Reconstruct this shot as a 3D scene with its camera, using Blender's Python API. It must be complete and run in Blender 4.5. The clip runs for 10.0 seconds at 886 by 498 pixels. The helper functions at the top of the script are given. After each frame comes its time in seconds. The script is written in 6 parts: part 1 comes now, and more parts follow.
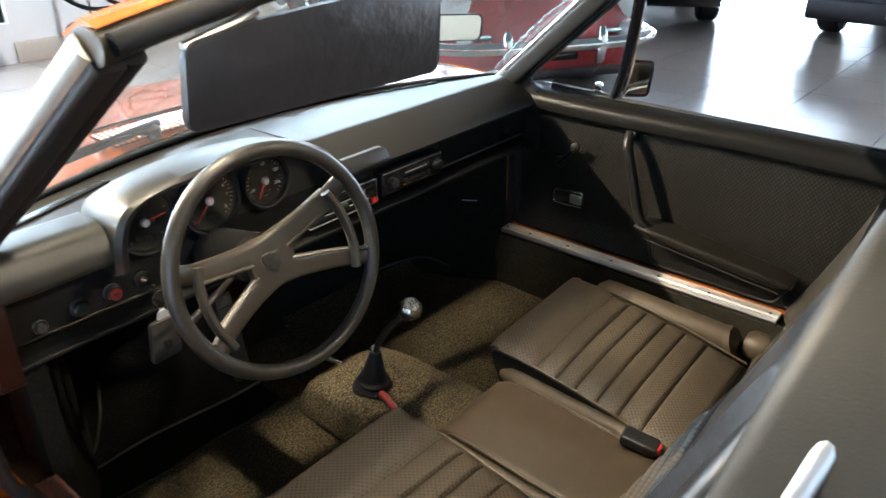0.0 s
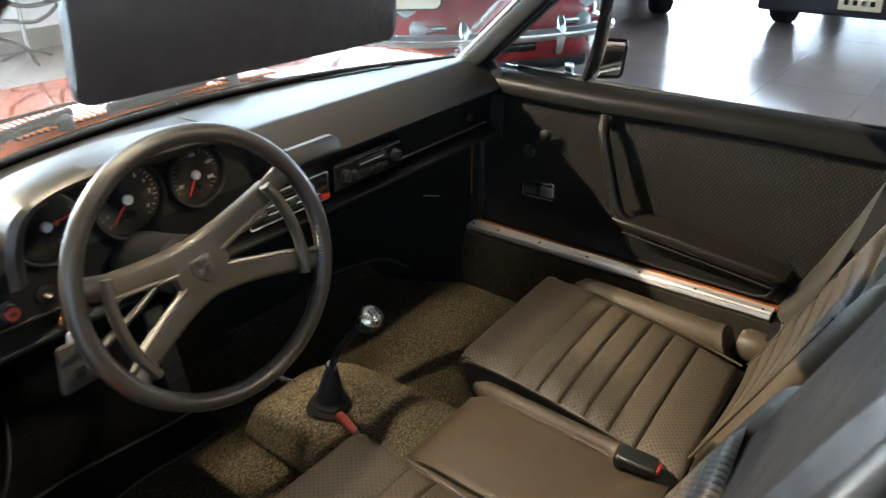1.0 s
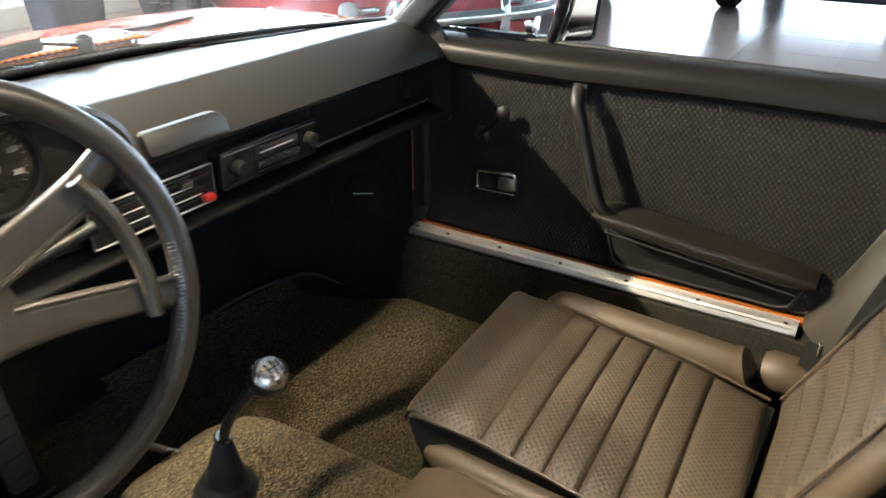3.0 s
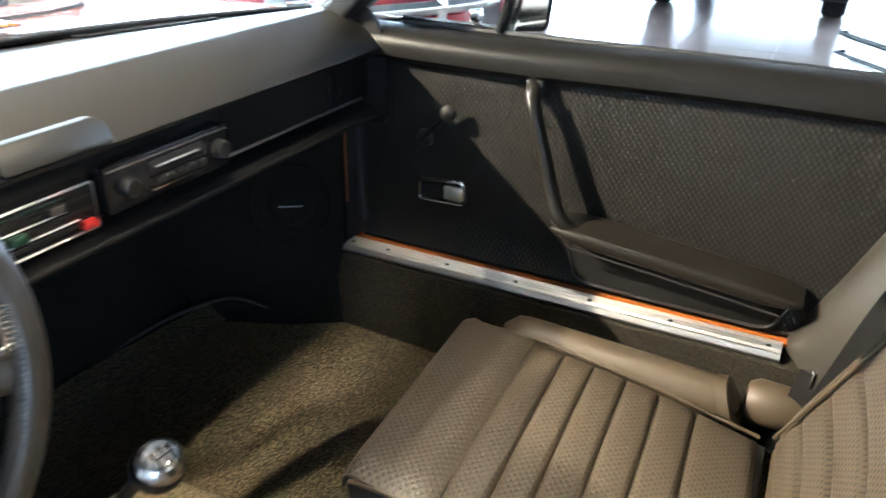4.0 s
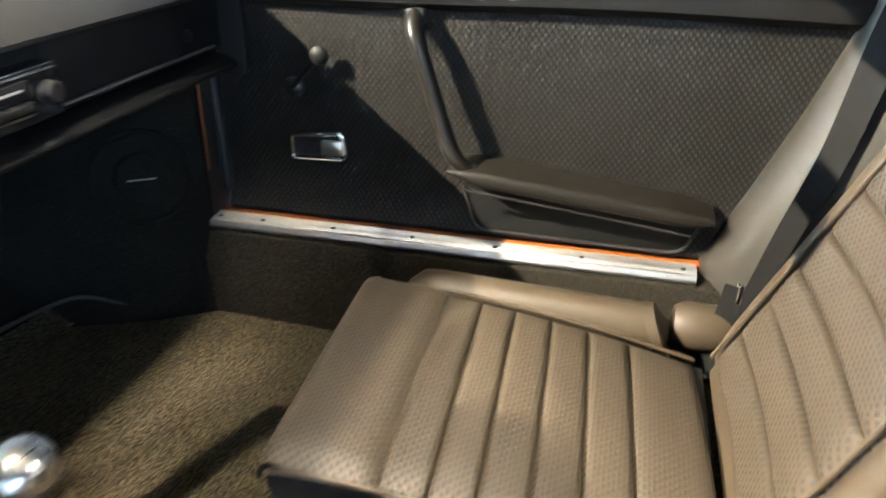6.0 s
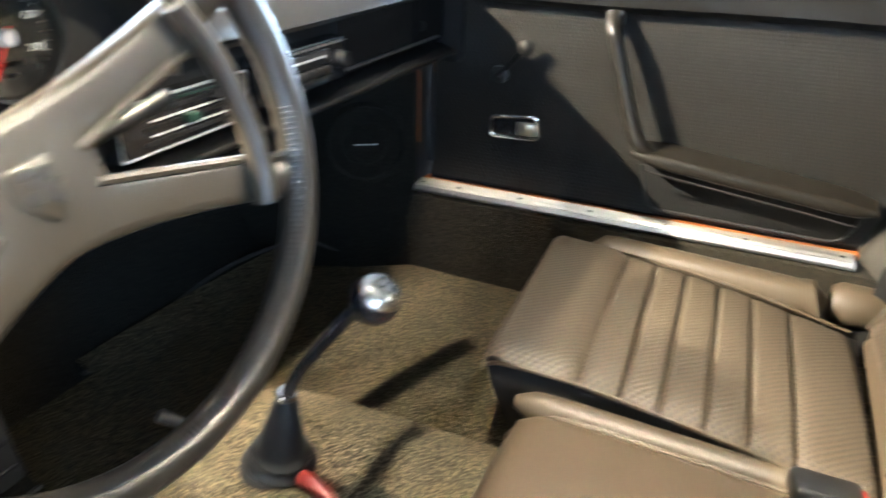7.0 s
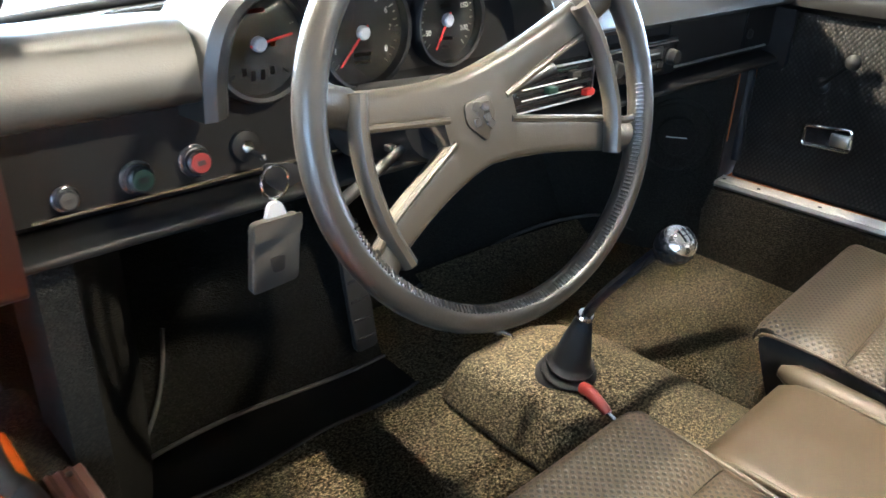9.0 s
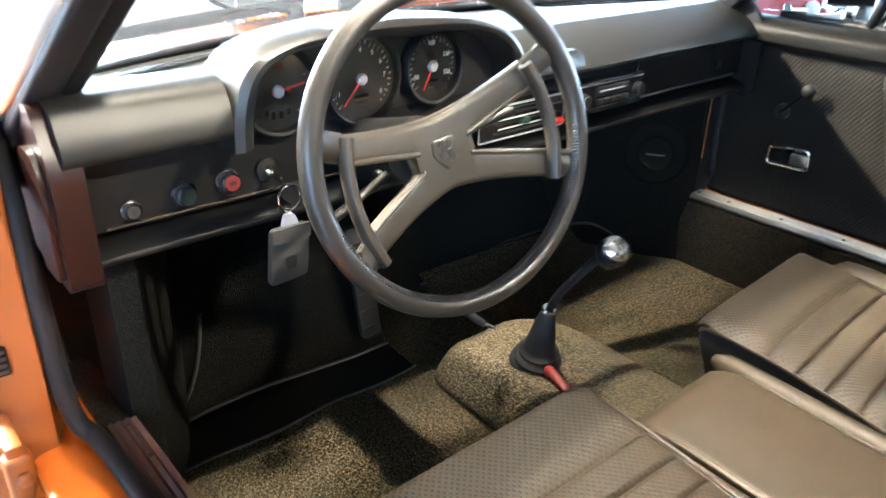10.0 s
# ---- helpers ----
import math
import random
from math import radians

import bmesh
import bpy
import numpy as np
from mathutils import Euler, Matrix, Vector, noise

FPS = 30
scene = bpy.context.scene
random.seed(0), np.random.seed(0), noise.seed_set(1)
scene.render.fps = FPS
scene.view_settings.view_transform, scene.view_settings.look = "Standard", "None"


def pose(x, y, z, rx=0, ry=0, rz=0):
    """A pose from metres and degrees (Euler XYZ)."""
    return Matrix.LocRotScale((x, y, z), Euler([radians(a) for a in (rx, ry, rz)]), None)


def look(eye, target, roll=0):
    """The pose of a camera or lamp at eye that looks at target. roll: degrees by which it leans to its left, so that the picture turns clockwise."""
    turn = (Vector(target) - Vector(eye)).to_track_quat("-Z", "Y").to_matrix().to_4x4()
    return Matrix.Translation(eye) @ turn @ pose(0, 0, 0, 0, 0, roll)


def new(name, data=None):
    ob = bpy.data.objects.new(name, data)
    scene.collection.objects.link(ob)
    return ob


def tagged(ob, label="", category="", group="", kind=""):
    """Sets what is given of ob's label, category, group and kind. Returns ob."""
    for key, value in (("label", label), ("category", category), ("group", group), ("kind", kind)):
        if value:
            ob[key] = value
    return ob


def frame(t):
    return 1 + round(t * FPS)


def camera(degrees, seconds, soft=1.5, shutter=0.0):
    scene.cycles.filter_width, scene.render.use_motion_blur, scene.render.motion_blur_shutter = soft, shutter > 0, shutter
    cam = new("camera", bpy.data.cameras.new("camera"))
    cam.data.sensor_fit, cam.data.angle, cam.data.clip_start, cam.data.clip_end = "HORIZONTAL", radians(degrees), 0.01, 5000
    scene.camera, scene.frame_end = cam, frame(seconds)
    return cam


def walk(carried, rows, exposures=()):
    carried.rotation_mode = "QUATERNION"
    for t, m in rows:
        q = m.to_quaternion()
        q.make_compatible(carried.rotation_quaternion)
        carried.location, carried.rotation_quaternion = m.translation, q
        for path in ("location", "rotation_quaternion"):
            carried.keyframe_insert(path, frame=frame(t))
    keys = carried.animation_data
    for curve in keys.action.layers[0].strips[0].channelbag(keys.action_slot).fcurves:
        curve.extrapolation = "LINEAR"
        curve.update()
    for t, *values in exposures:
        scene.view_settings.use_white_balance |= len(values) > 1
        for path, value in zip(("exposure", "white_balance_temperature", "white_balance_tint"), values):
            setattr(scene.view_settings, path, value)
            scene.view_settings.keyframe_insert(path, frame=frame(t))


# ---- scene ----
cam = camera(61.0, 10.0, 1.5, 0.8)
PATH = [
    (0, (-1.038, -0.32, 1.347), (0.331, 0.827, 0.446), 0.0),
    (0.5, (-0.983, -0.265, 1.302), (0.422, 0.84, 0.405), -0.1),
    (1, (-0.915, -0.205, 1.258), (0.525, 0.854, 0.361), 0.0),
    (1.5, (-0.838, -0.142, 1.213), (0.63, 0.877, 0.316), 0.2),
    (2, (-0.765, -0.085, 1.167), (0.729, 0.902, 0.276), 0.5),
    (2.5, (-0.693, -0.04, 1.131), (0.818, 0.923, 0.241), 0.7),
    (2.7, (-0.659, -0.027, 1.116), (0.852, 0.93, 0.221), 0.2),
    (4, (-0.454, 0.094, 1.051), (1.143, 0.89, 0.147), 1.0),
    (4.5, (-0.371, 0.121, 1.016), (1.276, 0.79, 0.099), 0.7),
    (5, (-0.29, 0.135, 0.953), (1.417, 0.636, 0.04), 0.2),
    (5.2, (-0.262, 0.144, 0.929), (1.467, 0.565, 0.016), 0.2),
    (6.3, (-0.492, 0.203, 0.922), (1.249, 0.647, 0.043), 0.6),
    (6.5, (-0.547, 0.207, 0.924), (1.176, 0.732, 0.054), 0.6),
    (7, (-0.645, 0.24, 0.923), (1.012, 0.955, 0.061), 1.5),
    (7.5, (-0.726, 0.253, 0.931), (0.829, 1.163, 0.063), 2.4),
    (8, (-0.803, 0.229, 0.974), (0.602, 1.317, 0.057), 3.9),
    (8.5, (-0.823, 0.204, 0.975), (0.472, 1.407, 0.038), 3.5),
    (9, (-0.853, 0.153, 0.954), (0.39, 1.45, 0.074), 1.7),
    (9.5, (-0.883, 0.081, 0.972), (0.319, 1.426, 0.109), 1.0),
    (10, (-0.929, -0.029, 1.05), (0.253, 1.324, 0.172), 1.4),
]
walk(cam, [(t, look(eye, target, roll)) for t, eye, target, roll in PATH], [(0, 0.9, 5650, 10), (2.5, 1.25, 5850, 10), (4.0, 1.9, 5400, 10), (5.2, 2.15, 5350, 10), (6.5, 2.4, 5400, 10), (7.2, 2.5, 5400, 10), (8.0, 2.5, 5250, 10), (10, 2.35, 5250, 10)])

# ---- light ----
world = bpy.data.worlds.new("world")
scene.world = world
world.use_nodes = True
wn = world.node_tree
sky = wn.nodes.new("ShaderNodeTexSky")
sky.sky_type, sky.sun_disc, sky.sun_elevation, sky.sun_rotation = "NISHITA", False, radians(38), radians(-45)
wn.nodes["Background"].inputs[1].default_value = 0.12
wn.links.new(sky.outputs[0], wn.nodes["Background"].inputs[0])


def area_light(name, place, target, size_x, size_y, watts, colour):
    data = bpy.data.lights.new(name, "AREA")
    data.shape, data.size, data.size_y, data.energy, data.color = "RECTANGLE", size_x, size_y, watts, colour
    ob = new(name, data)
    ob.matrix_world = look(place, target)
    return ob


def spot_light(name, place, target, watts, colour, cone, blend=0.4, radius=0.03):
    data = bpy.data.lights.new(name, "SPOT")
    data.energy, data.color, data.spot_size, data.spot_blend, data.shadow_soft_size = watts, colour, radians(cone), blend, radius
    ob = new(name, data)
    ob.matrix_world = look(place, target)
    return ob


# A, B and C follow cast shadows; D and W are added fill.
FILL_W = (2.0, 3.9, 3.75)
SPOT_A, FILL_D, SPOT_B, SPOT_C = (-2.2, 4.25, 3.75), (0.9, -3.2, 3.75), (-0.48, 0.56, 3.75), (-0.44, 0.225, 3.75)
DAY, WARM, NEUTRAL = (0.72, 0.86, 1.0), (1.0, 0.79, 0.50), (1.0, 0.97, 0.93)
area_light("daylight_north", (-2.0, 5.9, 1.9), (-2.0, 0.0, 1.2), 6.2, 2.9, 30, DAY)
area_light("daylight_high", (7.0, 5.9, 2.5), (5.0, 0.0, 0.8), 9.0, 1.9, 45, DAY)
area_light("daylight_east", (13.8, 0.0, 1.8), (0.0, 0.0, 1.0), 11.0, 3.0, 330, DAY)
# Unseen west window's light, tinted blue and raised as fill inside the cabin.
area_light("daylight_west", (-6.8, -4.6, 2.2), (0.0, 0.0, 1.2), 3.6, 2.4, 80, (0.55, 0.76, 1.0))
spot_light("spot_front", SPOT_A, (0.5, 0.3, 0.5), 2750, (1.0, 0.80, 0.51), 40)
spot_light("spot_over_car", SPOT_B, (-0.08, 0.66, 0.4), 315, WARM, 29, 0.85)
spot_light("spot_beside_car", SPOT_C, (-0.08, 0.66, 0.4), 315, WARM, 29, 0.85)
# Narrow fill added to brighten the knee roll, gauges and wheel.
spot_light("added_fill_behind", FILL_D, (-0.36, 0.80, 0.95), 480, WARM, 13, 0.6, 0.15)
# Wash added to brighten the white wall.
spot_light("added_wall_wash", FILL_W, (2.0, 5.9, 0.7), 420, NEUTRAL, 75, 0.8)


# ---- materials ----
def material(name, colour, rough=0.5, metal=0.0, vary=0.25, grain=60.0, bump=0.1, bump_scale=400.0, coat=0.0, spec=0.5, depth=0.0006):
    m = bpy.data.materials.new(name)
    m.use_nodes = True
    t = m.node_tree
    b = t.nodes["Principled BSDF"]
    b.inputs["Roughness"].default_value, b.inputs["Metallic"].default_value = rough, metal
    b.inputs["Coat Weight"].default_value, b.inputs["Specular IOR Level"].default_value = coat, spec
    b.inputs["Coat Roughness"].default_value = 0.05
    co = t.nodes.new("ShaderNodeTexCoord")
    big, fine, mix, ramp = (t.nodes.new("ShaderNodeTexNoise"), t.nodes.new("ShaderNodeTexNoise"), t.nodes.new("ShaderNodeMath"), t.nodes.new("ShaderNodeMixRGB"))
    big.inputs["Scale"].default_value, fine.inputs["Scale"].default_value = grain / 10, grain
    big.inputs["Detail"].default_value = 4
    for n in (big, fine):
        t.links.new(co.outputs["Object"], n.inputs["Vector"])
    mix.operation = "ADD"
    t.links.new(big.outputs["Fac"], mix.inputs[0])
    t.links.new(fine.outputs["Fac"], mix.inputs[1])
    half = t.nodes.new("ShaderNodeMath")
    half.operation = "MULTIPLY"
    half.inputs[1].default_value = 0.5
    t.links.new(mix.outputs[0], half.inputs[0])
    ramp.inputs[1].default_value = (*[c * (1 - vary) for c in colour], 1)
    ramp.inputs[2].default_value = (*[min(1, c * (1 + vary)) for c in colour], 1)
    t.links.new(half.outputs[0], ramp.inputs[0])
    t.links.new(ramp.outputs[0], b.inputs["Base Color"])
    rmap = t.nodes.new("ShaderNodeMapRange")
    rmap.inputs[3].default_value, rmap.inputs[4].default_value = max(0.02, rough - 0.08), min(1, rough + 0.08)
    t.links.new(big.outputs["Fac"], rmap.inputs[0])
    t.links.new(rmap.outputs[0], b.inputs["Roughness"])
    if bump:
        rough_noise, bn = t.nodes.new("ShaderNodeTexNoise"), t.nodes.new("ShaderNodeBump")
        rough_noise.inputs["Scale"].default_value = bump_scale
        rough_noise.inputs["Detail"].default_value = 3
        t.links.new(co.outputs["Object"], rough_noise.inputs["Vector"])
        bn.inputs["Strength"].default_value, bn.inputs["Distance"].default_value = bump, depth
        t.links.new(rough_noise.outputs["Fac"], bn.inputs["Height"])
        t.links.new(bn.outputs[0], b.inputs["Normal"])
    return m


def woven(name, colour, first, second, pitch, rough=0.45, strength=0.8, squeeze=1.0, dimpled=False):
    """Embossed vinyl: raised cells, or small round dimples, in staggered rows along two axes of the object."""
    m = material(name, colour, rough, vary=0.25, grain=20, bump=0, spec=0.4)
    t = m.node_tree
    b = t.nodes["Principled BSDF"]
    co, split = t.nodes.new("ShaderNodeTexCoord"), t.nodes.new("ShaderNodeSeparateXYZ")
    t.links.new(co.outputs["Object"], split.inputs[0])

    def op(kind, a, c):
        n = t.nodes.new("ShaderNodeMath")
        n.operation = kind
        for i, v in enumerate((a, c)):
            if isinstance(v, (int, float)):
                n.inputs[i].default_value = v
            elif v is not None:
                t.links.new(v, n.inputs[i])
        return n.outputs[0]

    p, q = split.outputs[first], op("MULTIPLY", split.outputs[second], squeeze)
    k = math.pi / pitch
    u = op("SINE", op("MULTIPLY", op("ADD", p, q), k), None)
    v = op("SINE", op("MULTIPLY", op("SUBTRACT", p, q), k), None)
    h = op("ABSOLUTE", op("MULTIPLY", u, v), None)
    if dimpled:
        edge = t.nodes.new("ShaderNodeMapRange")
        edge.interpolation_type = "SMOOTHSTEP"
        for i, value in ((1, 0.42), (2, 0.80), (3, 1.0), (4, 0.0)):
            edge.inputs[i].default_value = value
        t.links.new(h, edge.inputs[0])
        h = edge.outputs[0]
    else:
        h = op("POWER", h, 0.85)
    bn = t.nodes.new("ShaderNodeBump")
    bn.inputs["Strength"].default_value, bn.inputs["Distance"].default_value = strength, 0.0012
    t.links.new(h, bn.inputs["Height"])
    t.links.new(bn.outputs[0], b.inputs["Normal"])
    base = b.inputs["Base Color"].links[0].from_socket
    # Shade in the hollows is put into the colour, darkened by height.
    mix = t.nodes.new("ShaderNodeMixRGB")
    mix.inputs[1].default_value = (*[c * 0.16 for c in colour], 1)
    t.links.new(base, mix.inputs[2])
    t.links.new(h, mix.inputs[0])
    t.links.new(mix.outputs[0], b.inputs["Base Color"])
    return m


def looped(name, low, high, scale):
    """Looped pile: round tufts of uneven tone, the shade between them darkened into the colour."""
    m = material(name, high, 0.95, vary=0.3, grain=40, bump=0, spec=0.1)
    t = m.node_tree
    b = t.nodes["Principled BSDF"]
    co, cell, tone, mottle, bn = (t.nodes.new("ShaderNodeTexCoord"), t.nodes.new("ShaderNodeTexVoronoi"), t.nodes.new("ShaderNodeTexNoise"), t.nodes.new("ShaderNodeMapRange"), t.nodes.new("ShaderNodeBump"))
    cell.inputs["Scale"].default_value, tone.inputs["Scale"].default_value, tone.inputs["Detail"].default_value = scale, scale * 0.55, 3
    t.links.new(co.outputs["Object"], cell.inputs["Vector"])
    t.links.new(co.outputs["Object"], tone.inputs["Vector"])
    mottle.inputs[1].default_value, mottle.inputs[2].default_value = 0.36, 0.64
    t.links.new(tone.outputs["Fac"], mottle.inputs[0])
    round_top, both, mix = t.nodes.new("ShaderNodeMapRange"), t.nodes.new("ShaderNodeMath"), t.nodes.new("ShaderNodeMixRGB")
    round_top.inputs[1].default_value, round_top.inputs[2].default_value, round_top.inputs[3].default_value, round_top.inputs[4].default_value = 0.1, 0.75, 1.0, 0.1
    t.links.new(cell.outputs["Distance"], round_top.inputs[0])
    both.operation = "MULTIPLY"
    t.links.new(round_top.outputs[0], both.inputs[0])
    t.links.new(mottle.outputs[0], both.inputs[1])
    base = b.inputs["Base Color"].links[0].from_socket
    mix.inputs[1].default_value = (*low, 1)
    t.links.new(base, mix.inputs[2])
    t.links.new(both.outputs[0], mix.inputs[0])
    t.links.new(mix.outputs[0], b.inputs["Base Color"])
    bn.inputs["Strength"].default_value, bn.inputs["Distance"].default_value = 0.8, 0.002
    t.links.new(round_top.outputs[0], bn.inputs["Height"])
    t.links.new(bn.outputs[0], b.inputs["Normal"])
    return m


def thin_glass(name, tint=(1, 1, 1), gloss=0.02, dust=0.0, shine_least=0.03):
    m = bpy.data.materials.new(name)
    m.use_nodes = True
    t = m.node_tree
    t.nodes.remove(t.nodes["Principled BSDF"])
    clear, shine, mix, facing = (t.nodes.new("ShaderNodeBsdfTransparent"), t.nodes.new("ShaderNodeBsdfGlossy"), t.nodes.new("ShaderNodeMixShader"), t.nodes.new("ShaderNodeLayerWeight"))
    power, gain = t.nodes.new("ShaderNodeMath"), t.nodes.new("ShaderNodeMath")
    power.operation, power.inputs[1].default_value = "POWER", 4.0
    gain.operation, gain.inputs[1].default_value, gain.inputs[2].default_value = "MULTIPLY_ADD", 0.9, shine_least
    clear.inputs[0].default_value = (*tint, 1)
    shine.inputs["Roughness"].default_value = gloss
    t.links.new(facing.outputs["Facing"], power.inputs[0])
    t.links.new(power.outputs[0], gain.inputs[0])
    t.links.new(gain.outputs[0], mix.inputs[0])
    t.links.new(clear.outputs[0], mix.inputs[1])
    t.links.new(shine.outputs[0], mix.inputs[2])
    last = mix.outputs[0]
    if dust:
        film, over, grain, level = (t.nodes.new("ShaderNodeBsdfTranslucent"), t.nodes.new("ShaderNodeMixShader"), t.nodes.new("ShaderNodeTexNoise"), t.nodes.new("ShaderNodeMapRange"))
        film.inputs[0].default_value = (0.86, 0.92, 1.0, 1)
        grain.inputs["Scale"].default_value, grain.inputs["Detail"].default_value = 60.0, 8.0
        level.inputs[1].default_value, level.inputs[2].default_value, level.inputs[3].default_value, level.inputs[4].default_value = 0.35, 0.75, dust * 0.6, dust * 1.8
        t.links.new(grain.outputs["Fac"], level.inputs[0])
        t.links.new(level.outputs[0], over.inputs[0])
        t.links.new(last, over.inputs[1])
        t.links.new(film.outputs[0], over.inputs[2])
        last = over.outputs[0]
    t.links.new(last, t.nodes["Material Output"].inputs[0])
    return m


def glowing(name, colour, strength):
    m = bpy.data.materials.new(name)
    m.use_nodes = True
    b = m.node_tree.nodes["Principled BSDF"]
    b.inputs["Base Color"].default_value = (0.02, 0.02, 0.02, 1)
    b.inputs["Emission Color"].default_value, b.inputs["Emission Strength"].default_value = (*colour, 1), strength
    return m


VINYL = material("black_vinyl", (0.011, 0.0107, 0.0105), 0.52, vary=0.25, grain=30, bump=0.35, bump_scale=700, spec=0.2)
VINYL_SOFT = material("seat_vinyl", (0.044, 0.0335, 0.0212), 0.45, vary=0.25, grain=18, bump=0.4, bump_scale=420, spec=0.28)
PAD = material("dash_pad_vinyl", (0.0125, 0.0115, 0.0095), 0.40, vary=0.15, grain=25, bump=0.3, bump_scale=600, spec=0.45)
HEADER = material("header_vinyl", (0.026, 0.020, 0.012), 0.38, vary=0.3, grain=18, bump=0.5, bump_scale=60, depth=0.002)
# Dark creased copy of the seat vinyl, standing for the driver's unlit backrest.
CREASED = material("creased_unlit_vinyl", (0.010, 0.0105, 0.012), 0.34, vary=0.3, grain=14, bump=0.8, bump_scale=16, depth=0.006)
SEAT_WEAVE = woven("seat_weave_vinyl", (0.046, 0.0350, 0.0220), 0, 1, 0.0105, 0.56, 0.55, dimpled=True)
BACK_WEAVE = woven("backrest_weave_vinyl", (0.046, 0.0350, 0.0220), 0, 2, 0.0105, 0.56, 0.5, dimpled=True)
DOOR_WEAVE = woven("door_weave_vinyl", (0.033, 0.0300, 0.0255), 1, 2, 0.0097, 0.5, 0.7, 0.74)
# Darkened copy of the car's orange, standing for the unlit jamb and sill.
SHADED_ORANGE = material("shaded_orange_paint", (0.30, 0.080, 0.010), 0.42, vary=0.15, grain=20, bump=0.05)
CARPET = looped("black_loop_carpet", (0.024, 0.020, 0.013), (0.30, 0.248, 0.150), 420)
# Same carpet as the floor, darkened to stand for the unlit sill.
SHADED_CARPET = looped("shaded_sill_carpet", (0.010, 0.009, 0.007), (0.050, 0.042, 0.030), 420)
SATIN = material("satin_aluminium", (0.52, 0.51, 0.49), 0.42, 1.0, vary=0.08, grain=90, bump=0.1, bump_scale=900)
CAP = material("door_cap_vinyl", (0.007, 0.0066, 0.006), 0.33, vary=0.35, grain=14, bump=0.5, bump_scale=34, spec=0.13, depth=0.002)
VISOR = material("visor_vinyl", (0.020, 0.020, 0.023), 0.40, vary=0.25, grain=10, bump=0.8, bump_scale=22, depth=0.005)
# Pile darkened further to stand for shade on the kick panels.
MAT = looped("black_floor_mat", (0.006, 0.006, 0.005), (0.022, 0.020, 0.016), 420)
BINDING = material("lighter_edge_binding", (0.024, 0.022, 0.019), 0.8, vary=0.3, grain=60, bump=0.3, bump_scale=700)
ARM = material("armrest_plastic", (0.0095, 0.0083, 0.0066), 0.36, vary=0.2, grain=40, bump=0.25, bump_scale=600, spec=0.3)
RAIL = material("rail_vinyl", (0.0045, 0.0045, 0.0045), 0.55, vary=0.3, grain=30, bump=0.3, bump_scale=700, spec=0.22)
PLASTIC = material("black_plastic", (0.010, 0.010, 0.010), 0.38, vary=0.2, bump=0.2)
GLOSS_BLACK = material("gloss_black", (0.012, 0.012, 0.013), 0.16, vary=0.2, bump=0)
RUBBER = material("black_rubber", (0.012, 0.012, 0.0125), 0.58, vary=0.3, bump=0.3, spec=0.3)
WHEEL_RIM = material("wheel_leatherette", (0.019, 0.0168, 0.0135), 0.32, vary=0.2, grain=50, bump=0.35, bump_scale=500)
SPOKE = material("spoke_padding", (0.031, 0.0260, 0.0185), 0.36, vary=0.15, grain=40, bump=0.25, bump_scale=650)
ALUMINIUM = material("brushed_aluminium", (0.74, 0.72, 0.68), 0.34, 1.0, vary=0.12, grain=90, bump=0.15, bump_scale=900)
CHROME = material("chrome", (0.82, 0.82, 0.82), 0.08, 1.0, vary=0.03, bump=0)
ORANGE = material("orange_car_paint", (0.62, 0.145, 0.010), 0.22, vary=0.06, grain=12, bump=0.02, coat=1.0)
RED_PAINT = material("red_car_paint", (0.42, 0.012, 0.020), 0.3, vary=0.06, grain=8, bump=0, coat=1.0)
NAVY_PAINT = material("dark_blue_car_paint", (0.010, 0.011, 0.022), 0.3, vary=0.1, grain=8, bump=0, coat=1.0)
WHITE_PAINT = material("white_car_paint", (0.78, 0.79, 0.80), 0.25, vary=0.04, grain=8, bump=0, coat=1.0)
BLACK_PAINT = material("black_car_paint", (0.008, 0.008, 0.010), 0.3, vary=0.1, grain=8, bump=0, coat=1.0)
DIAL = material("dial_face", (0.008, 0.010, 0.012), 0.5, vary=0.15, bump=0)
DIAL_RED = material("dial_red", (0.55, 0.025, 0.015), 0.5, vary=0.1, bump=0)
DIAL_WHITE = material("dial_print", (0.78, 0.78, 0.72), 0.6, vary=0.05, bump=0)
HUB_GREY = material("needle_hub", (0.55, 0.55, 0.55), 0.35, 0.4, vary=0.1, bump=0)
RED_PLASTIC = material("red_plastic", (0.30, 0.016, 0.012), 0.35, vary=0.1, bump=0)
GREEN_PLASTIC = material("green_plastic", (0.005, 0.022, 0.014), 0.4, vary=0.1, bump=0)
BROWN_TRIM = material("brown_red_trim", (0.016, 0.0044, 0.0030), 0.34, vary=0.35, grain=25, bump=0.1)
KNOB_CAP = material("polished_cap", (0.42, 0.41, 0.40), 0.2, 1.0, vary=0.1, bump=0)
DULL_BROWN = material("dull_brown_strip", (0.050, 0.026, 0.020), 0.45, vary=0.4, grain=30, bump=0.2)
FOB = material("grey_leather_fob", (0.024, 0.022, 0.019), 0.6, vary=0.25, grain=60, bump=0.4, bump_scale=500)
GLASS = thin_glass("clear_glass", (0.93, 0.97, 0.97))
SCREEN_GLASS = thin_glass("dusty_screen_glass", (0.93, 0.97, 0.97), dust=0.013)
DIAL_GLASS = thin_glass("dial_glass", shine_least=0.05)
# Warm tint in the base colour stands in for a tan reflection.
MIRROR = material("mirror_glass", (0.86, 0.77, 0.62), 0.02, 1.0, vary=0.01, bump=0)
STRAP = material("belt_webbing", (0.004, 0.004, 0.004), 0.75, vary=0.2, grain=200, bump=0.5, bump_scale=900, spec=0.2)
